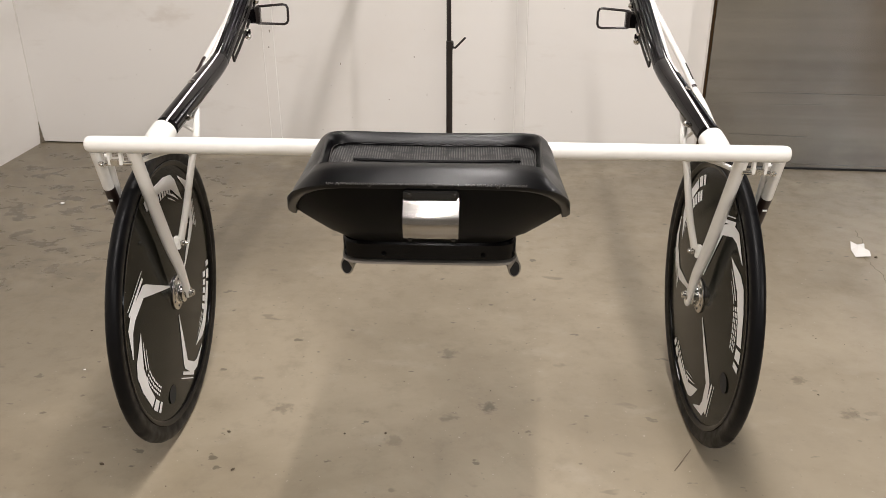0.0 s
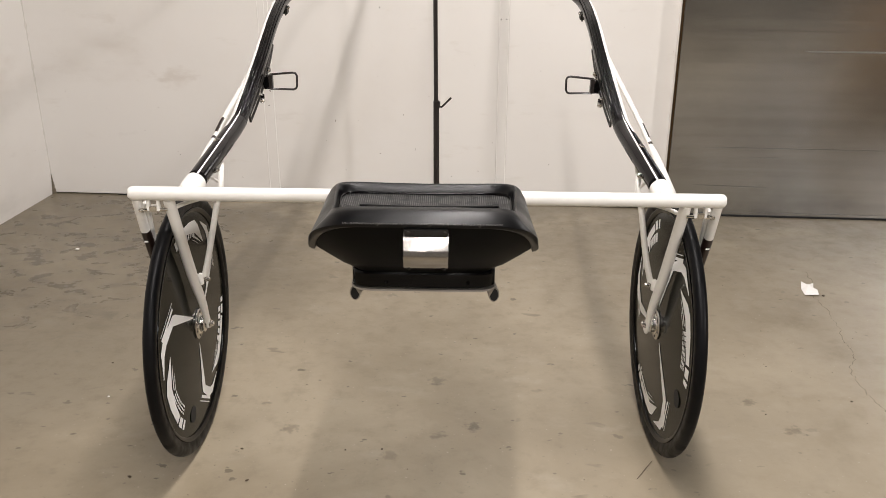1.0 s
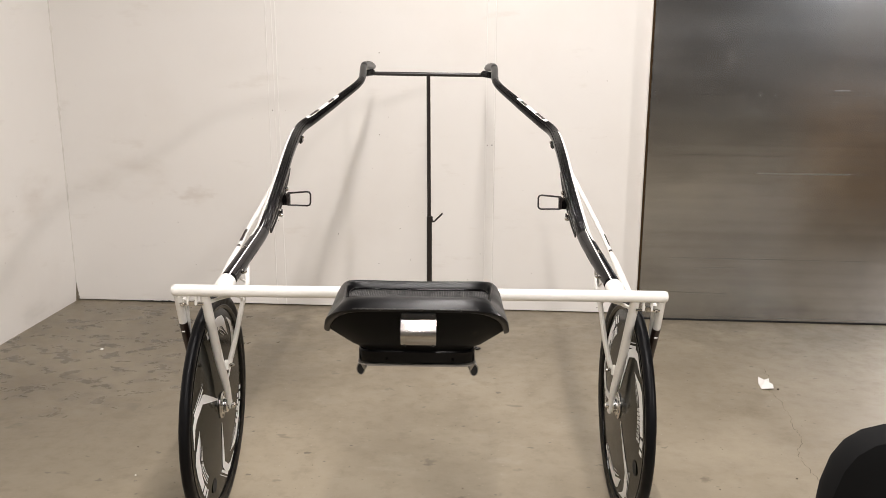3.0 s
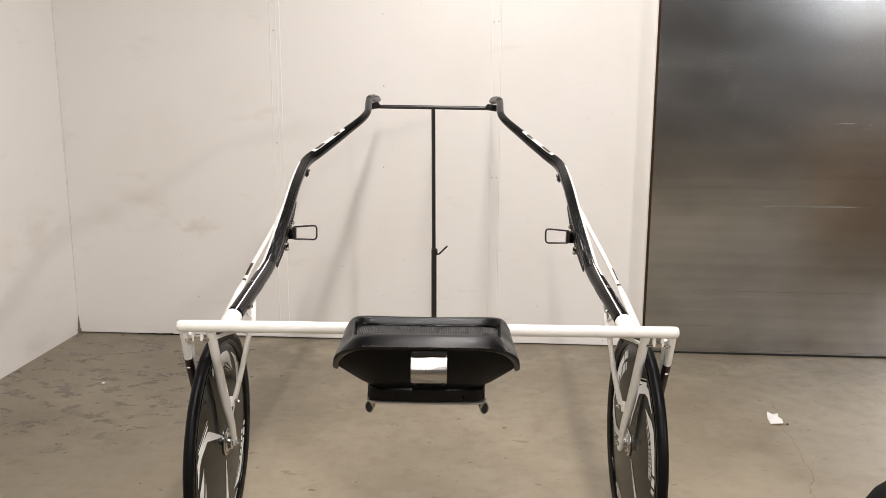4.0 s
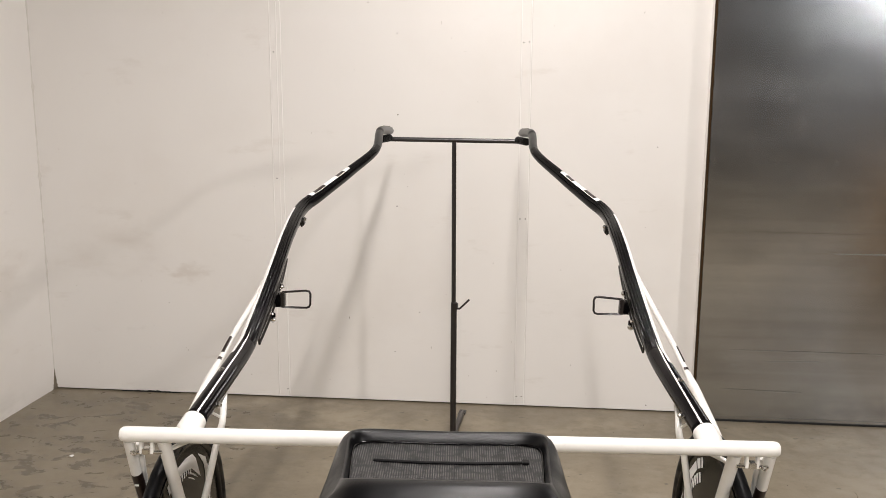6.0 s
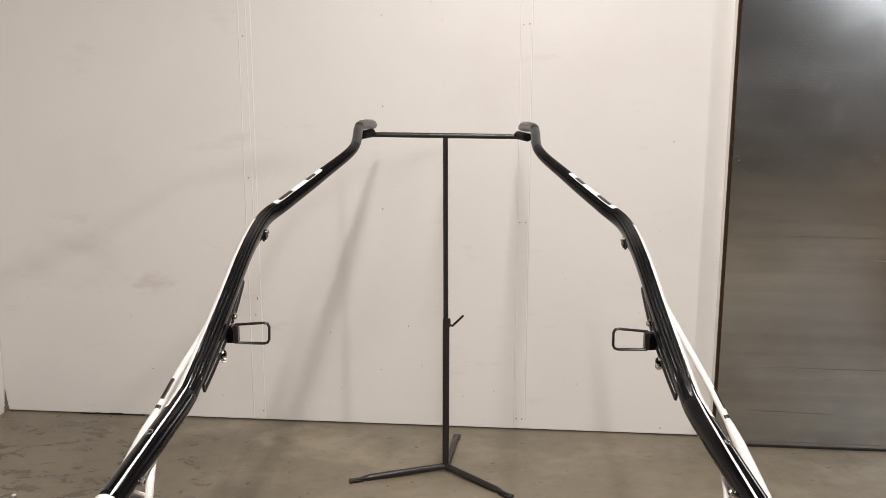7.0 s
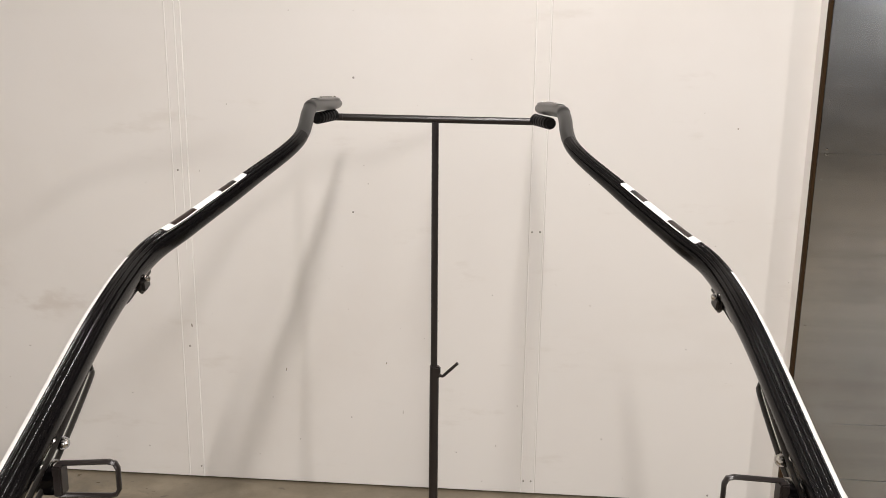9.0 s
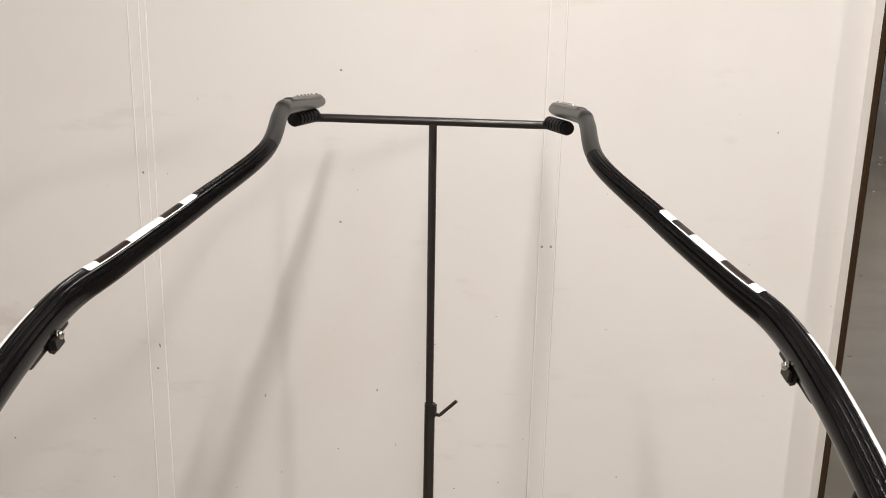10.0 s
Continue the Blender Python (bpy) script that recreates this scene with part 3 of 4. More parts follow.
        ribbon(bm, [(0.212, a + 26, 0.0008), (0.218, a + 34, 0.0022), (0.226, a + 43, 0.0022)])
        ribbon(bm, [(0.206, a + 32, 0.0006), (0.211, a + 38, 0.0014), (0.218, a + 45, 0.0014)])
        part("rim_decal", bm, DECAL, w)
        bm = bmesh.new()
        # lettering reduced to short bars
        if j == (1 if sx < 0 else 2):
            for i in range(5):
                arc(bm, 0.214, 0.238, a + 46 + 5.2 * i, a + 49.6 + 5.2 * i, k=2)
        elif j == (2 if sx < 0 else 1):
            for i in range(9):
                arc(bm, 0.226, 0.244, a + 40 + 3.6 * i, a + 42.2 + 3.6 * i, k=2)
        else:
            for q in range(3):
                for i in range(8):
                    arc(bm, 0.216 + 0.0085 * q, 0.2205 + 0.0085 * q, a + 46 + 3 * i, a + 48.3 + 3 * i, k=2)
        part("lettering", bm, DECAL, w)
    # opening for the valve: a flat dark disc with its shade as colour
    bm = bmesh.new()
    av = 246 if sx < 0 else 203
    c = at(0.233, av, 0.0015)
    vs = [bm.verts.new(c + Vector((0, math.cos(k * math.pi / 10) * 0.022, math.sin(k * math.pi / 10) * 0.022))) for k in range(20)]
    bm.faces.new(vs)
    part("valve_hole", bm, HOLE, w)
    # hub
    turned("hub_flange", [(0.0120, 0.0), (0.0165, 0.0385), (0.0172, 0.0395), (0.0196, 0.0395), (0.0204, 0.0385), (0.0204, 0.0)], (0, 0, 0), inn, FITTING, w, 36)
    for k in range(6):
        q = k * math.pi / 3 + 0.3
        bolt("flange_bolt", inn * 0.0203 + Vector((0, math.cos(q) * 0.031, math.sin(q) * 0.031)), inn, 0.0026, w, DARKSTEEL, 0.002)
    turned("hub", [(0.0204, 0.0250), (0.0216, 0.0255), (0.0226, 0.0235), (0.0232, 0.0215), (0.0282, 0.0215), (0.0288, 0.0198), (0.0298, 0.0198), (0.0304, 0.0215), (0.0346, 0.0215), (0.0358, 0.0195), (0.0366, 0.0130), (0.0400, 0.0130), (0.0400, 0.0)], (0, 0, 0), inn, CHROME, w, 32, "polished steel hub")
    turned("axle", [(-0.060, 0.0), (-0.060, 0.006), (0.056, 0.006), (0.056, 0.0)], (0, 0, 0), inn, CHROME, w, 16)
    bolt("axle_nut", inn * 0.046, inn, 0.0085, w, CHROME, 0.010)
    return w


def side_parts(sx):
    def P(*pts):
        return [Vector((p[0] * sx, p[1], p[2])) for p in pts]

    out = (sx, 0, 0)
    # fork legs
    bm = bmesh.new()
    pts = P((0.580, BAR_Y + 0.004, BAR_Z - 0.012), (0.577, -0.095, 0.595), (0.573, -0.045, 0.475), (0.568, -0.015, 0.405), (0.566, AXLE_Y, 0.335), (0.566, AXLE_Y + 0.006, 0.318))
    sp = spline(pts, 4)
    M = len(sp) - 1
    sweep(bm, sp, [0.0130 - 0.0008 * (i / M) - 0.0030 * max(0, (i - M + 2) / 2) for i in range(M + 1)], (0, 1, 0), 16)
    for v in bm.verts:  # pressed flat towards the dropout
        k = min(1.0, max(0.0, (0.50 - v.co.z) / 0.15))
        v.co.x = sx * (0.5665 + (abs(v.co.x) - 0.5665) * (1 - 0.45 * k * k))
    part("inner_fork_leg", bm, WHITE, SULKY)
    pts = P((0.651, BAR_Y + 0.002, BAR_Z - 0.012), (0.654, -0.108, 0.628), (0.651, -0.050, 0.49), (0.648, AXLE_Y, 0.335), (0.648, AXLE_Y + 0.006, 0.318))
    leg = tube("outer_fork_leg", pts, [0.0112, 0.0112, 0.0108, 0.0100, 0.008], WHITE, SULKY, (0, 1, 0))
    bm = bmesh.new()
    sweep(bm, P((0.6540, -0.107, 0.626), (0.651, -0.050, 0.49), (0.650, -0.030, 0.44)), [0.0117, 0.0112, 0.0108], (0, 1, 0), 14)
    part("band", bm, BROWNSTICK, leg, "dark brown band with a white mark")
    boxed("mark", (-0.0045, -0.0008, -0.0018), (0.0045, 0.0008, 0.0018), WHITESTICK, leg, 0, Matrix.Translation(Vector((0.654 * sx, -0.1095, 0.598))))
    tube("outer_stay", P((0.640, -0.120, 0.698), (0.646, -0.085, 0.60), (0.646, AXLE_Y, 0.335)), 0.0070, WHITE, SULKY, (0, 1, 0), 10)
    # stay from the shaft to the inner leg
    e = 0.008 if sx > 0 else 0.003
    stay = tube("fork_stay", P((0.508, 0.05, 0.764), (0.494 + e, 0.0, 0.735), (0.492 + e, -0.020, 0.705), (0.505 + e, -0.020, 0.66), (0.533, -0.022, 0.55), (0.553, -0.022, 0.474)), 0.0075, WHITE, SULKY, (1, 0, 0), 12, smoothing=5)
    tube("link_rod", P((0.495 + e, -0.016, 0.716), (0.512, -0.040, 0.737)), 0.0032, WHITE, stay)
    boxed("lug", (-0.006, -0.005, -0.015), (0.006, 0.005, 0.015), WHITE, stay, 0.002, Matrix.Translation(Vector((0.560 * sx, -0.028, 0.470))))
    bolt("bolt", Vector((0.549 * sx, -0.026, 0.470)), (-sx, -0.25, 0), 0.0052, stay, FITTING, 0.012)
    bolt("bolt", Vector((0.501 * sx, -0.040, 0.754)), (-sx, -0.4, 0.1), 0.0062, stay, FITTING, 0.013)
    tube("bow", P((0.503 + e, -0.020, 0.668), (0.520, -0.05, 0.688), (0.548, -0.10, 0.694), (0.575, -0.135, 0.690)), 0.0052, WHITE, SULKY, (1, 0, 0), 10, smoothing=5)
    # small clamp under the bar between the legs
    c = new("bar_clamp")
    c.parent = SULKY
    tube("rod", P((0.582, -0.150, 0.692), (0.646, -0.150, 0.690)), 0.0045, CHROME, c, (0, 1, 0), 10)
    for x in (0.602, 0.624):
        boxed("jaw", (-0.0030, -0.006, -0.008), (0.0030, 0.006, 0.018), WHITE, c, 0.001, Matrix.Translation(Vector((x * sx, -0.150, 0.697))))
    boxed("saddle", (-0.008, -0.008, -0.008), (0.008, 0.008, 0.006), CHROME, c, 0.002, Matrix.Translation(Vector((0.613 * sx, -0.151, 0.696))))
    bolt("bolt", Vector((0.636 * sx, -0.158, 0.692)), (0, -1, 0), 0.004, c)
    # straight brace outside the wheel, from the outer fork leg up to the shaft, in two tubes
    g = 0.009 if sx < 0 else 0.0
    line = spline(P((0.6515, -0.050, 0.490), (0.6525, 0.050, 0.552), (0.6435 - g, 0.150, 0.620), (0.627 - g, 0.240, 0.676), (0.606 - g, 0.340, 0.737), (0.589 - g, 0.417, 0.784), (0.552 - g, 0.550, 0.868),
                    (0.516, 0.648, 0.946), (0.482, 0.722, 1.022)), 12)

    def stretch(y0, y1):
        return [p for p in line if y0 <= p.y <= y1]

    bm = bmesh.new()
    sweep(bm, stretch(0.30, 0.73), 0.0078, out, 14)
    brace = part("outer_brace", bm, WHITE, SULKY)
    low_tube = stretch(-0.06, 0.325)
    bm = bmesh.new()
    sweep(bm, low_tube, [0.0118 - 0.0030 * max(0, (p.y - 0.285) / 0.04) for p in low_tube], out, 16)
    part("brace_sleeve", bm, WHITE, brace)
    for y0, y1, a0, a1 in ((0.350, 0.406, 8 if sx > 0 else 24, 84 if sx > 0 else 122), (0.330, 0.343, 10, 135), (0.411, 0.424, 10, 135)):
        bm = bmesh.new()
        sweep(bm, stretch(y0, y1), 0.0082, out, 8, a0, a1)
        part("sticker", bm, BROWNSTICK, brace, "dark brown lettered sticker")
    # socket
    a, b = Vector((0.536 * sx, BAR_Y - 0.006, 0.726)), Vector((0.5265 * sx, -0.104, 0.7455))
    bm = bmesh.new()
    d = b - a
    sweep(bm, [a, a + d * 0.3, a + d * 0.55, a + d * 0.95, b], [0.0150, 0.0240, 0.0246, 0.0243, 0.0232], out, 24)
    part("socket", bm, WHITE, SULKY)
    # shaft
    sh = spline([(p[0] * sx, p[1], p[2]) for p in SHAFT], 8)
    N = len(sh) - 1

    def rad(i):
        u = i / N
        return 0.0222 - 0.0030 * min(1, max(0, (u - 0.16) / 0.25)) - 0.0047 * min(1, max(0, (u - 0.45) / 0.26))

    def drop(u):
        """How much deeper than wide the lower half of the section is."""
        return 1 + 0.5 * min(1, max(0, (u - 0.24) / 0.16)) * min(1, max(0, (0.80 - u) / 0.16))

    def flute(a, u):
        u = (low + u * (cut - 1 - low)) / N
        d = (math.degrees(a) + 360) % 360
        if d > 180:
            return 1 / math.hypot(math.cos(a), math.sin(a) / drop(u))
        if not 54 < d < 158 or u < 0.215 or u > 0.77:
            return 1.0
        k = min(1, (u - 0.215) / 0.085, (0.77 - u) / 0.05)
        w = abs(((d - 54) / 26) % 1 - 0.5) * 2
        return 1 - 0.12 * k * max(0.0, 1 - (1 - w) / 0.6)

    cut, low = 74, 20
    bm = bmesh.new()
    sweep(bm, sh[low:cut], [rad(i) for i in range(low, cut)], out, 144, shape=flute)
    shaft = part("shaft", bm, CARBON, SULKY, "bent fluted black carbon shaft")
    bm = bmesh.new()
    sweep(bm, sh[2:low + 2], [rad(i) * (1.0 if i < low else 0.985) for i in range(2, low + 2)], out, 32)
    part("lower_tube", bm, GLOSS, shaft, "glossy black lower tube")
    # white pinstripes that run out in a point at the bend
    for a0, a1, i0, i1 in ((105, 115, 1.6, 24.0),):
        bm = bmesh.new()
        last = None
        fr = frames_along(sh, out)
        for k in range(41):
            c = i0 + (i1 - i0) * k / 40
            j, f = int(c), c % 1
            p, o, u = sh[j].lerp(sh[j + 1], f), fr[j][1].lerp(fr[j + 1][1], f), fr[j][2].lerp(fr[j + 1][2], f)
            mid, half = (a0 + a1) / 2 - (26 if sx > 0 else 10) * min(1, k / 27), (a1 - a0) / 2 * min(1, (40 - k) / 12 + 0.04)
            row = []
            for q in (-1, -0.33, 0.33, 1):
                ang = radians(mid + half * q)
                row.append(bm.verts.new(p + (o * math.cos(ang) + u * math.sin(ang)) * (rad(c) * 1.012)))
            if last:
                for A, B, C, D in zip(last, last[1:], row[1:], row):
                    bm.faces.new((A, B, C, D))
            last = row
        part("pinstripe", bm, WHITESTICK, shaft)
    bm = bmesh.new()
    last = len(sh) - cut
    sweep(bm, sh[cut - 1:], [rad(cut + i) * (0.985 if i == 0 else 0.82 if i == last else 0.97 if i == last - 1 else 1.003) for i in range(last + 1)], out, 32)
    part("shaft_end", bm, GREYBLACK, shaft, "scuffed dull black end")
    end = [sh[-9].lerp(sh[-1], k / 12) for k in range(13)]
    bm = bmesh.new()
    sweep(bm, [p + Vector((0, 0, 0.0012)) for p in end[0:12]], rad(N) * 1.06, out, 8, 40, 140)
    part("top_plate", bm, DARKSTEEL, shaft, "riveted dark metal plate")
    for i in (3, 4.3, 5.6, 6.9, 8.2, 10.2):
        i, f = int(i), i % 1
        bolt("rivet", end[i].lerp(end[i + 1], f) + Vector((0, 0, rad(N) * 1.08)), (0, 0, 1), 0.0032, shaft, FITTING, 0.004)
    # white stripe on the outer side
    bm = bmesh.new()
    sweep(bm, sh[13:47], [rad(i) * 1.02 for i in range(13, 47)], out, 8, -40, 72)
    part("white_stripe", bm, WHITESTICK, shaft)
    # striped sticker on the upper side, with a thin white lower border
    def along(i0, i1, n=10):
        cuts = [i0 + (i1 - i0) * k / n for k in range(n + 1)]
        return [sh[int(c)].lerp(sh[int(c) + 1], c % 1) for c in cuts], [rad(c) for c in cuts]

    for i0, i1, a0, a1, lift, mat in ((52.4, 63.4, 104, 112, 1.028, WHITESTICK), (52.2, 53.8, 24, 108, 1.036, WHITESTICK), (53.8, 57.3, 24, 106, 1.032, BROWNSTICK), (57.3, 60.4, 24, 108, 1.036, WHITESTICK),
                                      (60.4, 61.5, 24, 106, 1.032, BROWNSTICK), (61.5, 62.2, 24, 106, 1.032, GREYBLACK), (62.2, 63.5, 24, 108, 1.036, WHITESTICK)):
        pts, rs = along(i0, i1)
        bm = bmesh.new()
        sweep(bm, pts, [r * lift for r in rs], out, 8, a0, a1)
        part("sticker", bm, mat, shaft)
    for i, a in ((8, 75),):
        p, o, u = frames_along(sh, out)[i]
        q = o * math.cos(radians(a)) + u * math.sin(radians(a))
        bolt("bolt", p + q * 0.0215, q, 0.0062, shaft, FITTING, 0.004)
    bm = bmesh.new()
    sweep(bm, sh[7:11], [rad(i) * 1.015 for i in range(7, 11)], out, 8, 185, 250)
    part("label", bm, GREYBLACK, shaft, "dull grey label")
    # clip under the shaft
    p, o, u = frames_along(sh, out)[45]
    t = (sh[46] - sh[44]).normalized()
    base = Matrix((( *(-o), 0), (*t, 0), (*u, 0), (0, 0, 0, 1))).transposed()
    base.translation = p + t * (0.014 if sx < 0 else 0.0)
    clip = boxed("clip", (0.006, -0.015, -0.040), (0.020, 0.015, -0.014), DARKSTEEL, SULKY, 0.005, base, "small dark clip")
    boxed("tab", (0.003, -0.052, -0.034), (0.009, 0.046, -0.022), DARKSTEEL, clip, 0.002, base)
    bolt("bolt", base @ Vector((0.019, 0.003, -0.019)), base.to_3x3() @ Vector((1, 0, 0.5)), 0.0048, clip, FITTING, 0.006)
    # foot rest: slotted rail, clamp and stirrup
    fr = new("foot_rest")
    fr.parent = SULKY
    rail = [Vector((0.481 * sx, 0.275, 0.806)), Vector((0.473 * sx, 0.34, 0.842)), Vector((0.466 * sx, 0.45, 0.902)), Vector((0.468 * sx, 0.56, 0.960)), Vector((0.472 * sx, 0.575, 0.968))]
    rail = spline(rail, 4)
    bm = bmesh.new()
    for dz in (-0.0085, 0.0085):
        sweep(bm, [p + Vector((0, -dz * 0.5, dz)) for p in rail], 0.0052, out, 8, wide=0.6)
    for p in (rail[0], rail[-1]):
        sweep(bm, [p + Vector((0, 0.0043, -0.0085)), p + Vector((0, -0.0043, 0.0085))], 0.0052, out, 8, wide=0.6)
    part("slotted_rail", bm, DARKSTEEL, fr)
    m0 = Matrix.Translation(Vector((0.463 * sx, 0.420, 0.876)))
    boxed("clamp", (-0.016, -0.016, -0.016), (0.016, 0.016, 0.016), BLACKPAINT, fr, 0.005, m0)
    for q, r in (((0.470, 0.376, 0.846), 0.0095), ((0.468, 0.455, 0.908), 0.0085)):
        boxed("clamp", (-r, -r * 0.8, -r), (r, r * 0.8, r), BLACKPAINT, fr, 0.004, Matrix.Translation(Vector((q[0] * sx, q[1], q[2]))) @ Matrix.Rotation(0.5, 4, "X"))
    for q in ((0.472, 0.376, 0.849), (0.467, 0.372, 0.836), (0.464, 0.462, 0.905), (0.474, 0.452, 0.912), (0.462, 0.432, 0.888), (0.476, 0.420, 0.892)):
        bolt("bolt", Vector((q[0] * sx, q[1], q[2])), (-sx * 0.5, -0.8, 0.4), 0.0064, fr, FITTING, 0.012)
    st = P((0.450, 0.418, 0.899), (0.386, 0.413, 0.9055), (0.378, 0.412, 0.904), (0.3745, 0.412, 0.897), (0.3755, 0.415, 0.868), (0.379, 0.415, 0.861), (0.386, 0.415, 0.8585), (0.448, 0.410, 0.8605), (0.4505, 0.411, 0.864), (0.4515, 0.417, 0.895), (0.450, 0.418, 0.899))
    bm = bmesh.new()
    sweep(bm, st, 0.0030, (0, 1, 0), 8, caps=False, wide=1.7)
    part("stirrup", bm, STANDPAINT, fr, "dark metal stirrup loop")
    boxed("stirrup_plate", (-0.006, -0.010, -0.020), (0.006, 0.010, 0.020), STANDPAINT, fr, 0.002, Matrix.Translation(Vector((0.448 * sx, 0.414, 0.880))))
    # seat rail
    x = 0.133 if sx > 0 else -0.130
    bm = bmesh.new()
    sweep(bm, [Vector((x, -0.487, 0.645)), Vector((x * 0.90, -0.38, 0.652)), Vector((x * 0.55, -0.31, 0.664)), Vector((x * 0.40, -0.16, 0.715))], 0.0155, (1, 0, 0), 18, caps=True, wide=0.66)
    part("seat_rail", bm, SCREW, SULKY)
    # dark disc on the closed rail end, the shade of its hollow as colour
    bm = bmesh.new()
    bm.faces.new([bm.verts.new((x + math.cos(k * math.pi / 9) * 0.0078, -0.4878, 0.645 + math.sin(k * math.pi / 9) * 0.0128)) for k in range(18)])
    part("rail_hollow", bm, HOLE, SULKY)


for sx in (-1, 1):
    wheel(sx)
    side_parts(sx)


def seat():
    s = new("seat")
    s.parent = SULKY
    s.location = (0.0, 0, 0)
    s["label"] = "black padded bucket seat"

    def loop(xf, xb, yf, yb, zf, zs, zb, rnd, corner=None, n=72):
        """A rounded four-sided loop: half widths at front and back, ends, heights at front, sides and back; the back corners may be drawn to a place."""
        pts = []
        e = 2.0 / rnd
        for k in range(n):
            a = 2 * math.pi * k / n
            cx, cy = math.cos(a), math.sin(a)
            u = math.copysign(abs(cx) ** e, cx)
            v = math.copysign(abs(cy) ** e, cy)
            w = (v + 1) / 2  # 0 back, 1 front
            p = Vector((u * (xb + (xf - xb) * w), yb + (yf - yb) * w, zs + (zf - zs) * v * v if v > 0 else zs + (zb - zs) * v * v))
            if corner and v < 0:
                q = Vector((math.copysign(corner[0], u), corner[1], corner[2]))
                p = p.lerp(q, abs(u) ** 7 * min(1, -v * 1.3))
            pts.append(p)
        return pts

    def loft(bm, loops, cap0=False, cap1=False):
        rings = [[bm.verts.new(p) for p in L] for L in loops]
        for A, B in zip(rings, rings[1:]):
            for k in range(len(A)):
                q = (k + 1) % len(A)
                bm.faces.new((A[k], A[q], B[q], B[k]))
        if cap0:
            bm.faces.new(rings[0])
        if cap1:
            bm.faces.new(rings[-1])

    bm = bmesh.new()
    wing = (0.208, -0.513, 0.745)
    loft(bm, [
        loop(0.178, 0.158, -0.267, -0.534, 0.772, 0.772, 0.785, 8),
        loop(0.179, 0.159, -0.265, -0.547, 0.779, 0.783, 0.812, 8),
        loop(0.182, 0.160, -0.257, -0.570, 0.789, 0.798, 0.845, 8),
        loop(0.187, 0.162, -0.249, -0.588, 0.792, 0.801, 0.8515, 8),
        loop(0.193, 0.173, -0.239, -0.606, 0.789, 0.797, 0.850, 8, (0.174, -0.585, 0.817)),
        loop(0.198, 0.187, -0.231, -0.622, 0.783, 0.789, 0.843, 8, (0.190, -0.568, 0.797)),
        loop(0.202, 0.201, -0.226, -0.631, 0.773, 0.778, 0.835, 8, (0.204, -0.545, 0.774)),
        loop(0.206, 0.209, -0.226, -0.631, 0.758, 0.756, 0.832, 8, wing),
        loop(0.203, 0.206, -0.227, -0.629, 0.753, 0.751, 0.829, 8, (0.203, -0.511, 0.7405)),
        loop(0.194, 0.196, -0.234, -0.624, 0.754, 0.752, 0.829, 8, (0.197, -0.515, 0.7410)),
        loop(0.185, 0.180, -0.245, -0.618, 0.770, 0.775, 0.832, 8, (0.185, -0.530, 0.775)),
    ])
    for v in bm.verts:  # the front edge sags between its corners
        k = max(0.0, (v.co.y + 0.36) / 0.13)
        v.co.z += min(1.0, k) * (0.006 * (abs(v.co.x) / 0.2) ** 2 - 0.002)
    part("padded_rim", bm, VINYL, s, "moulded black vinyl rim")
    bm = bmesh.new()
    loft(bm, [
        loop(0.194, 0.186, -0.236, -0.626, 0.758, 0.757, 0.832, 8, (0.200, -0.514, 0.750)),
        loop(0.180, 0.172, -0.238, -0.612, 0.748, 0.748, 0.795, 8, (0.176, -0.522, 0.739)),
        loop(0.142, 0.144, -0.248, -0.565, 0.722, 0.722, 0.738, 8, (0.143, -0.526, 0.721)),
        loop(0.124, 0.126, -0.255, -0.526, 0.703, 0.703, 0.704, 8),
    ], False, True)
    part("shell", bm, SHELL, s, "black seat shell")
    bm = bmesh.new()
    loft(bm, [
        loop(0.124, 0.126, -0.262, -0.516, 0.708, 0.708, 0.708, 9),
        loop(0.130, 0.132, -0.258, -0.528, 0.706, 0.706, 0.706, 9),
        loop(0.132, 0.134, -0.258, -0.530, 0.702, 0.702, 0.702, 9),
        loop(0.133, 0.135, -0.258, -0.522, 0.6745, 0.6745, 0.6745, 9),
        loop(0.130, 0.132, -0.262, -0.514, 0.670, 0.670, 0.670, 9),
    ], True, True)
    part("base", bm, BLACKPAINT, s, "glossy black seat base")
    bm = bmesh.new()
    loft(bm, [
        loop(0.134, 0.136, -0.258, -0.523, 0.6696, 0.6696, 0.6696, 9),
        loop(0.1345, 0.1365, -0.258, -0.5235, 0.6662, 0.6662, 0.6662, 9),
    ], True, True)
    part("base_trim", bm, SCREW, s, "thin pale metal edge")
    bm = bmesh.new()
    loft(bm, [loop(0.1775, 0.1575, -0.2675, -0.533, 0.7725, 0.7725, 0.7860, 8), loop(0.13, 0.115, -0.32, -0.46, 0.769, 0.769, 0.770, 6), loop(0.03, 0.03, -0.38, -0.41, 0.768, 0.768, 0.768, 3)], False, True)
    for v in bm.verts:
        k = max(0.0, (v.co.y + 0.36) / 0.13)
        v.co.z += min(1.0, k) * (0.006 * (abs(v.co.x) / 0.2) ** 2 - 0.001)
    part("mesh_panel", bm, MESHCLOTH, s, "ribbed grey mesh cloth panel")
    tube("seam", [(-0.132, -0.342, 0.7722), (-0.05, -0.346, 0.7712), (0.05, -0.346, 0.7712), (0.138, -0.340, 0.7722)], 0.0026, RUBBER, s, (0, 1, 0), 6)
    boxed("seam_tab", (0.134, -0.348, 0.7715), (0.146, -0.332, 0.7755), RUBBER, s, 0.001)
    ring = loop(0.1765, 0.1565, -0.2685, -0.533, 0.7755, 0.7765, 0.7900, 8)
    for p in ring:
        k = max(0.0, (p.y + 0.36) / 0.13)
        p.z += min(1.0, k) * (0.006 * (abs(p.x) / 0.2) ** 2 - 0.001)
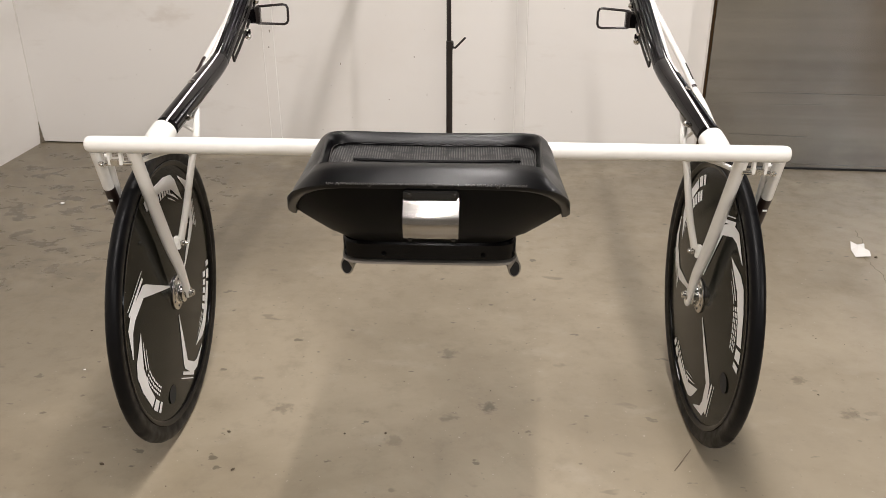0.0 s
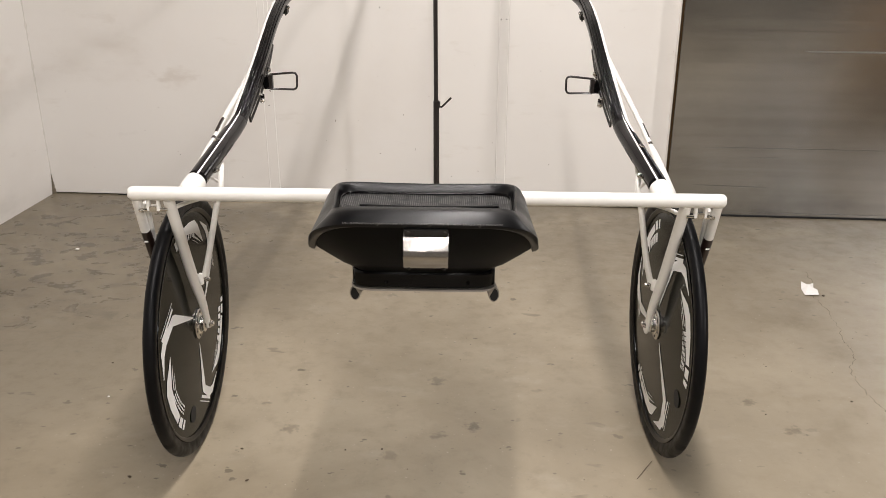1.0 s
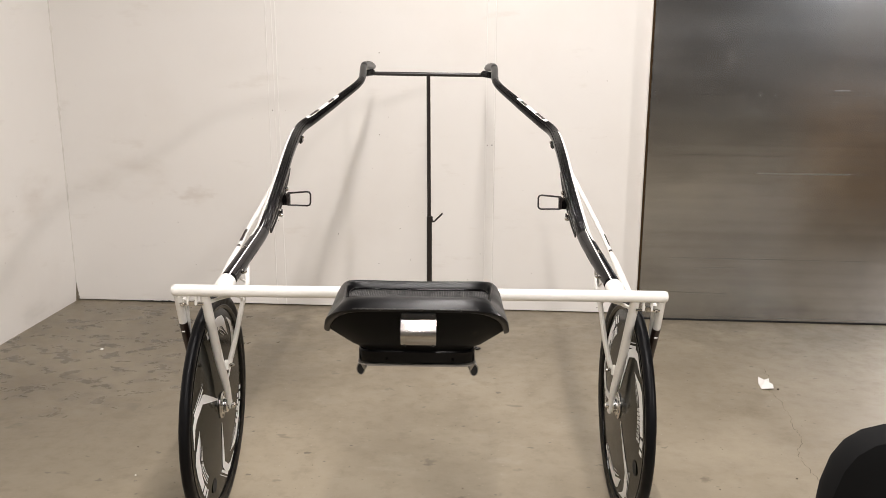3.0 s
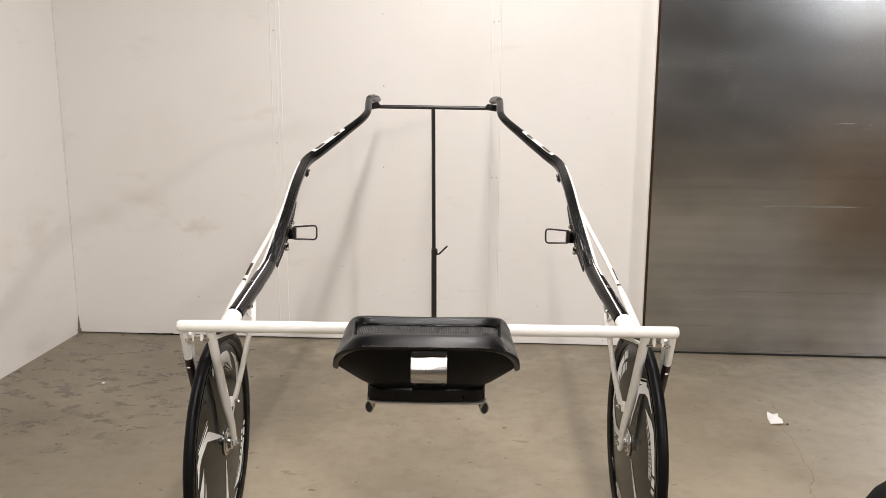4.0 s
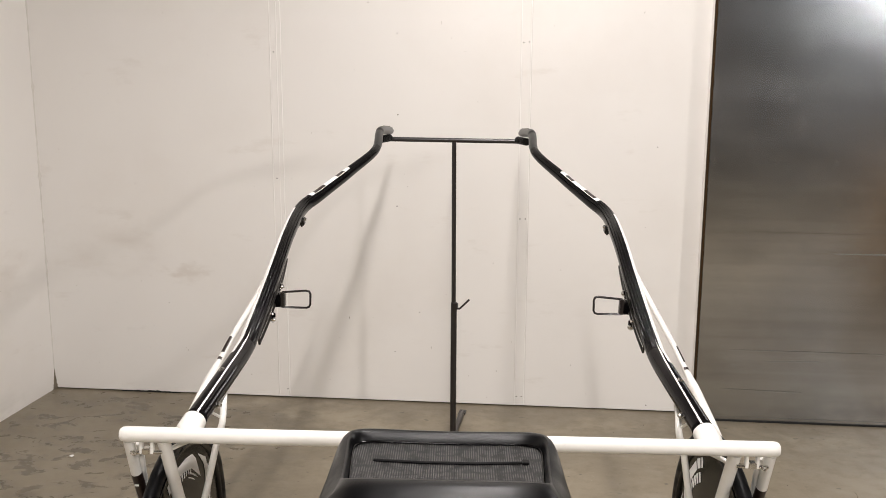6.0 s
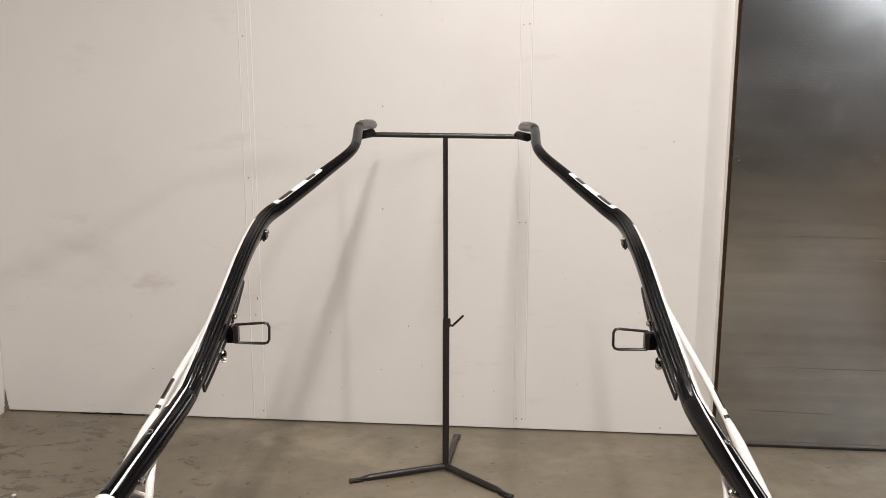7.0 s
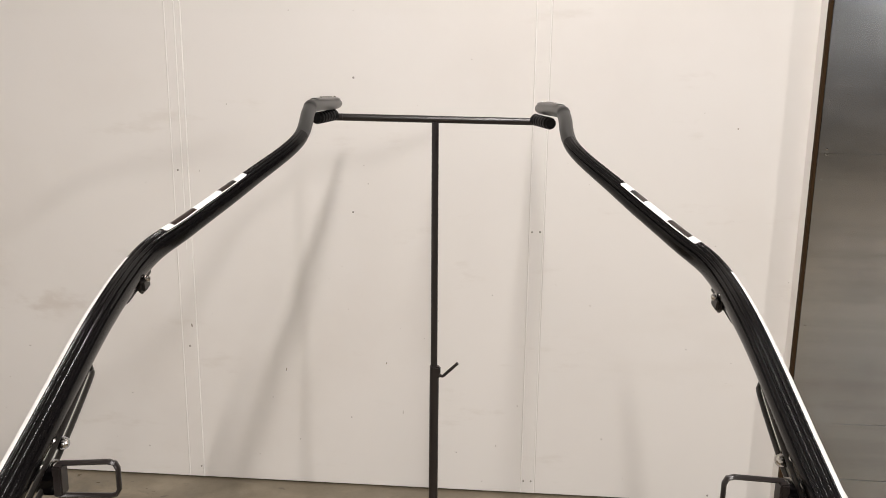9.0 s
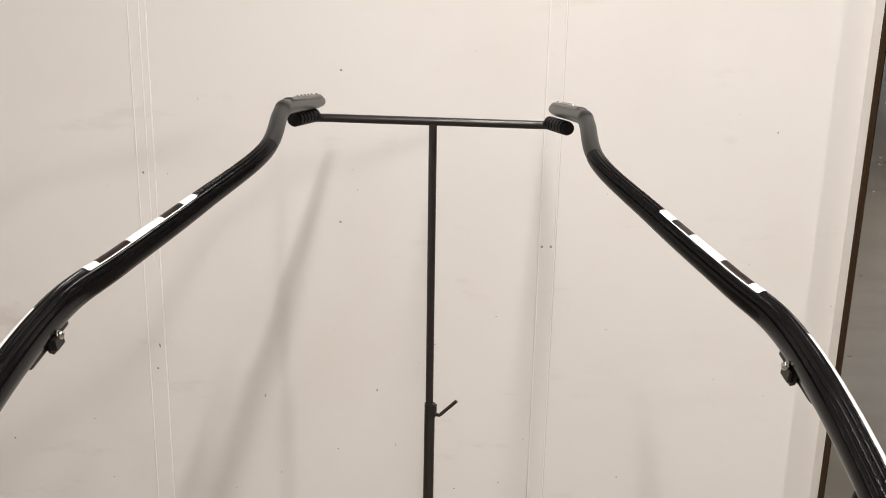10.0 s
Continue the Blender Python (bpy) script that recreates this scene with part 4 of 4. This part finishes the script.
    bm = bmesh.new()
    sweep(bm, ring + ring[:1], 0.0019, (0, 0, 1), 8, caps=False)
    part("piping", bm, BLACKPAINT, s, "thin glossy piping")
    # stitching along the back edge, worn away in places
    rnd = random.Random(8)
    for k in range(104):
        u = -0.132 + 0.264 * k / 103
        if rnd.random() < (0.06 if u < 0.0 else 0.30):
            continue
        lean = Matrix.Rotation((0.45 if k % 2 else -0.35) + rnd.uniform(-0.25, 0.25), 4, "Y")
        h = rnd.uniform(0.0009, 0.0016)
        boxed("stitch", (-0.0006, -0.0010, -h), (0.0006, 0.0005, h), STITCH, s, 0, Matrix.Translation(Vector((u, -0.6315, 0.8362 + rnd.uniform(-0.0005, 0.0005)))) @ lean)
    for u in (-0.075, 0.012, 0.095):
        bolt("rivet", (u, -0.6315, 0.8345), (0, -1, 0.3), 0.0022, s, DARKSTEEL, 0.0015)
    for u in (-0.068, 0.082):
        bolt("bolt", (u, -0.5265, 0.683), (0, -1, 0), 0.0030, s, BLACKPAINT, 0.003)
    # polished plate on the back
    prof = [(-0.621, 0.818), (-0.627, 0.812), (-0.6325, 0.804), (-0.637, 0.795), (-0.6405, 0.786), (-0.642, 0.778), (-0.640, 0.769), (-0.633, 0.7605), (-0.621, 0.7525), (-0.606, 0.7465)]
    bm = bmesh.new()
    rows = []
    for y, z in prof:
        rows.append([bm.verts.new((0.006 + x, y + 0.0006 * abs(x / 0.0375) ** 2, z)) for x in (-0.0375, -0.02, 0, 0.02, 0.0375)])
    for A, B in zip(rows, rows[1:]):
        for k in range(4):
            bm.faces.new((A[k], A[k + 1], B[k + 1], B[k]))
    plate = part("back_plate", bm, PLATE, s, "curved polished steel plate")
    boxed("bracket", (-0.031, -0.6305, 0.813), (0.043, -0.614, 0.826), GREYBLACK, s, 0.002)
    for x in (-0.026, 0.034):
        bolt("bolt", (x + 0.003, -0.630, 0.821), (0, -1, 0), 0.0028, s, DARKSTEEL, 0.003)
        bolt("bolt", (x + 0.003, -0.616, 0.7500), (0, -0.45, -0.9), 0.0028, s, DARKSTEEL, 0.003)


seat()

# ---- shaft stand ----


def stand():
    root = new("shaft_stand")
    root.location = (-0.307, 1.72, 0)
    tagged(root, "dark metal T-shaped stand on three legs holding the shafts", "stand")
    tube("post", [(0, 0, 0.012), (0, 0, 0.593)], 0.0125, STANDPAINT, root, (1, 0, 0), 16)
    tube("inner_post", [(-0.001, 0, 0.578), (-0.004, 0, 1.247)], 0.0090, STANDPAINT, root, (1, 0, 0), 16)
    boxed("clamp_nut", (-0.006, -0.014, 0.562), (0.017, 0.004, 0.594), STANDPAINT, root, 0.003)
    h = tube("clamp_lever", [(0.010, -0.010, 0.572), (0.024, -0.012, 0.569), (0.028, -0.013, 0.573), (0.064, -0.018, 0.610)], 0.0042, STANDPAINT, root, (0, 1, 0), 10)
    ca, sa = math.cos(radians(4.25)), math.sin(radians(4.25))
    ends = []
    for sx, z in ((-1, 1.2565), (1, 1.2505)):
        e = Vector((-0.006 + sx * 0.252 * ca, sx * 0.252 * sa, z))
        ends.append(e)
    tube("crossbar", [ends[0], ends[1]], 0.0092, STANDPAINT, root, (0, 1, 0), 14)
    for sx, e in zip((-1, 1), ends):
        d = Vector((sx * 0.30 + sa, -1, -0.03)).normalized()
        bm = bmesh.new()
        pts, rs = [], []
        for k in range(33):
            pts.append(e + d * (0.010 + 0.100 * k / 32) + Vector((0, 0, 0.006)))
            rs.append((0.0148 if k < 31 else 0.0128) - (0.0034 if k % 5 == 4 else 0))
        sweep(bm, pts, rs, (1, 0, 0), 16)
        part("rubber_sleeve", bm, RUBBER, root, "ribbed black rubber sleeve")
        tube("hook", [e + Vector((-sx * 0.02, 0, 0)), e, e + d * 0.02], 0.009, STANDPAINT, root, (0, 0, 1), 12)
    for x, y in ((-0.332, -0.124), (0.240, -0.190), (0.019, 0.318)):
        foot = Vector((x, y, 0.007))
        up = Vector((0, 0, 0.019))
        bm = bmesh.new()
        pts = [up, up.lerp(foot, 0.45), up.lerp(foot, 0.82), up.lerp(foot, 0.87), up.lerp(foot, 0.92), foot]
        sweep(bm, pts, [0.0125, 0.0125, 0.0120, 0.0095, 0.0055, 0.0030], (-y, x, 0), 14, wide=1.05)
        part("leg", bm, STANDPAINT, root)
        d = Vector((x, y, 0)).normalized()
        m = Matrix.Translation(foot) @ Matrix.Rotation(math.atan2(d.y, d.x), 4, "Z")
        boxed("foot", (-0.040, -0.0165, -0.0065), (0.014, 0.0165, 0.0005), STANDPAINT, root, 0.0032, m)


stand()

# ---- chair ----


def chair():
    root = new("chair")
    root.matrix_world = pose(0.671, -1.12, 0, 0, 0, 0)
    tagged(root, "black upholstered chair with a rounded backrest", "chair")

    def pad(name, w0, w1, z0, z1, y, t, parent, lean=0.0):
        bm = bmesh.new()
        n, rings = 28, []
        for d, k in ((-t, 0.90), (-t * 0.7, 0.98), (0, 1.0), (t * 0.7, 0.98), (t, 0.90)):
            ring = []
            for i in range(n):
                a = 2 * math.pi * i / n
                u = math.copysign(abs(math.cos(a)) ** 0.31, math.cos(a)) * k
                v = math.copysign(abs(math.sin(a)) ** 0.31, math.sin(a)) * (1 - (1 - k) * 0.8)
                w = (v + 1) / 2
                ring.append(bm.verts.new((u * (w0 + (w1 - w0) * w), y + d + lean * w + 0.03 * u * u, z0 + (z1 - z0) * w)))
            rings.append(ring)
        for A, B in zip(rings, rings[1:]):
            for i in range(n):
                bm.faces.new((A[i], A[(i + 1) % n], B[(i + 1) % n], B[i]))
        bm.faces.new(rings[0])
        bm.faces.new(rings[-1])
        return part(name, bm, CHAIRCLOTH, parent)

    pad("backrest", 0.272, 0.246, 0.48, 0.967, -0.17, 0.03, root, -0.03)
    bm = bmesh.new()
    box(bm, (-0.23, -0.17, 0.415), (0.23, 0.25, 0.47), 0.02)
    part("seat", bm, CHAIRCLOTH, root)
    for x in (-0.2, 0.2):
        for y in (-0.16, 0.21):
            tube("leg", [(x, y, 0.42), (x * 1.08, y * 1.08, 0.0)], 0.011, STANDPAINT, root)
        tube("back_post", [(x * 0.8, -0.165, 0.42), (x * 0.8, -0.17, 0.55)], 0.011, STANDPAINT, root)


chair()

# ---- cardboard box out of view, added for the brown blur in the steel door ----


def cardboard_box():
    root = new("cardboard_box")
    root.matrix_world = pose(3.15, -1.0, 0, 0, 0, 8)
    tagged(root, "unseen tall brown cardboard box, added for the brown reflection in the door", "box")
    boxed("body", (-0.42, -0.45, 0.0), (0.42, 0.45, 0.94), CARDBOARD, root, 0.006)
    for x in (-1, 1):
        boxed("flap", (min(0, x * 0.415), -0.445, 0.9405), (max(0, x * 0.415), 0.445, 0.9455), CARDBOARD, root, 0.001)
    boxed("tape", (-0.03, -0.4515, 0.70), (0.03, 0.4515, 0.9468), TAPE, root, 0.0005, label="strip of pale brown tape")


cardboard_box()

# ---- small litter on the floor ----


def litter():
    bm = bmesh.new()
    pts = [(-0.032, -0.052), (0.022, -0.060), (0.026, -0.034), (0.034, -0.006), (0.024, 0.004), (0.030, 0.026), (0.008, 0.044), (-0.010, 0.060), (-0.020, 0.034), (-0.027, 0.004)]
    lo = [bm.verts.new((x, y, 0.0015)) for x, y in pts]
    c = bm.verts.new((0, 0.005, 0.010))
    for i in range(len(lo)):
        bm.faces.new((lo[i], lo[(i + 1) % len(lo)], c))
    for i, v in enumerate(lo):
        v.co.z += 0.004 * (i % 3)
    ob = part("paper_scrap", bm, PAPER, smooth=False)
    ob.location = (1.152, 1.202, 0.0)
    ob.scale = (0.86, 1.05, 1.9)
    tagged(ob, "crumpled scrap of white paper on the floor", "paper")
    # long crack from the paper across the floor
    rnd = random.Random(5)
    keys = [(1.20, 1.38), (1.19, 1.26), (1.155, 1.127), (1.166, 1.004), (1.155, 0.889), (1.139, 0.766), (1.145, 0.718), (1.129, 0.667), (1.09, 0.584), (1.08, 0.532), (1.085, 0.434), (1.094, 0.379), (1.12, 0.30), (1.115, 0.22)]
    bm = bmesh.new()
    line = []
    for (x0, y0), (x1, y1) in zip(keys, keys[1:]):
        for k in range(7):
            u = k / 7
            line.append(Vector((x0 + (x1 - x0) * u + rnd.uniform(-0.006, 0.006), y0 + (y1 - y0) * u + rnd.uniform(-0.005, 0.005), 0.0006)))
    last = None
    for p in line:
        w = rnd.uniform(0.0004, 0.0014)
        row = (bm.verts.new(p + Vector((-w, 0, 0))), bm.verts.new(p + Vector((w, 0, 0))))
        if last:
            bm.faces.new((last[0], last[1], row[1], row[0]))
        last = row
    part("crack", bm, CRACK, FLOOR_OB, smooth=False)


    # bits on the floor: dry leaf crumbs, a pale chip, small dark stones
    rnd = random.Random(21)

    def bit(name, x, y, size, mat, label, category, group=""):
        bm = bmesh.new()
        bmesh.ops.create_icosphere(bm, subdivisions=1, radius=size)
        for v in bm.verts:
            v.co = Vector((v.co.x * rnd.uniform(0.7, 1.3), v.co.y * rnd.uniform(0.5, 1.0), v.co.z * rnd.uniform(0.3, 0.6)))
        low = min(v.co.z for v in bm.verts)
        for v in bm.verts:
            v.co.z -= low
        ob = part(name, bm, mat, smooth=False)
        ob.location = (x, y, 0.0)
        ob.rotation_euler = (0, 0, rnd.uniform(0, 6))
        tagged(ob, label, category, group=group)

    bit("chip", -1.803, 1.372, 0.011, PAPER, "small pale chip lying on the concrete floor", "chip")
    bit("leaf_crumb", 1.192, 1.150, 0.007, CRUMB, "tiny dry brown leaf crumb on the floor", "crumb", "crumbs on the floor")
    bit("chip", -1.143, 0.239, 0.004, PAPER, "small pale chip lying on the concrete floor", "chip")
    for x, y, r in ((-0.674, 0.014, 0.007), (-0.620, -0.118, 0.008), (-0.918, -0.129, 0.009), (-0.305, 0.043, 0.006), (-0.400, 0.032, 0.006), (-1.22, 0.436, 0.006), (1.022, 0.39, 0.007), (0.754, 0.299, 0.005)):
        bit("leaf_crumb", x, y, r * 0.62, CRUMB, "tiny dry brown leaf crumb on the floor", "crumb", "crumbs on the floor")
    # short twig beside the wheel
    ob = tube("twig", [(0.352, -0.030, 0.002), (0.372, 0.002, 0.003), (0.398, 0.046, 0.002)], 0.0011, TWIG, None, (1, 0, 0), 6)
    tagged(ob, "thin dry twig lying on the floor", "twig")
    # scattered grit
    bm = bmesh.new()
    for k in range(260):
        x, y = rnd.uniform(-2.1, 1.9), rnd.uniform(-0.5, 2.0)
        r = rnd.uniform(0.0008, 0.0022)
        top = bm.verts.new((x, y, r * 0.9))
        ring = [bm.verts.new((x + r * math.cos(a) * rnd.uniform(0.6, 1.2), y + r * math.sin(a) * rnd.uniform(0.6, 1.2), 0.0003)) for a in (0, 1.26, 2.5, 3.8, 5.0)]
        for i in range(5):
            bm.faces.new((ring[i], ring[(i + 1) % 5], top))
    tagged(part("grit", bm, CRUMB, smooth=False), "scattered dark grit on the concrete floor", "grit", kind="stuff")


litter()
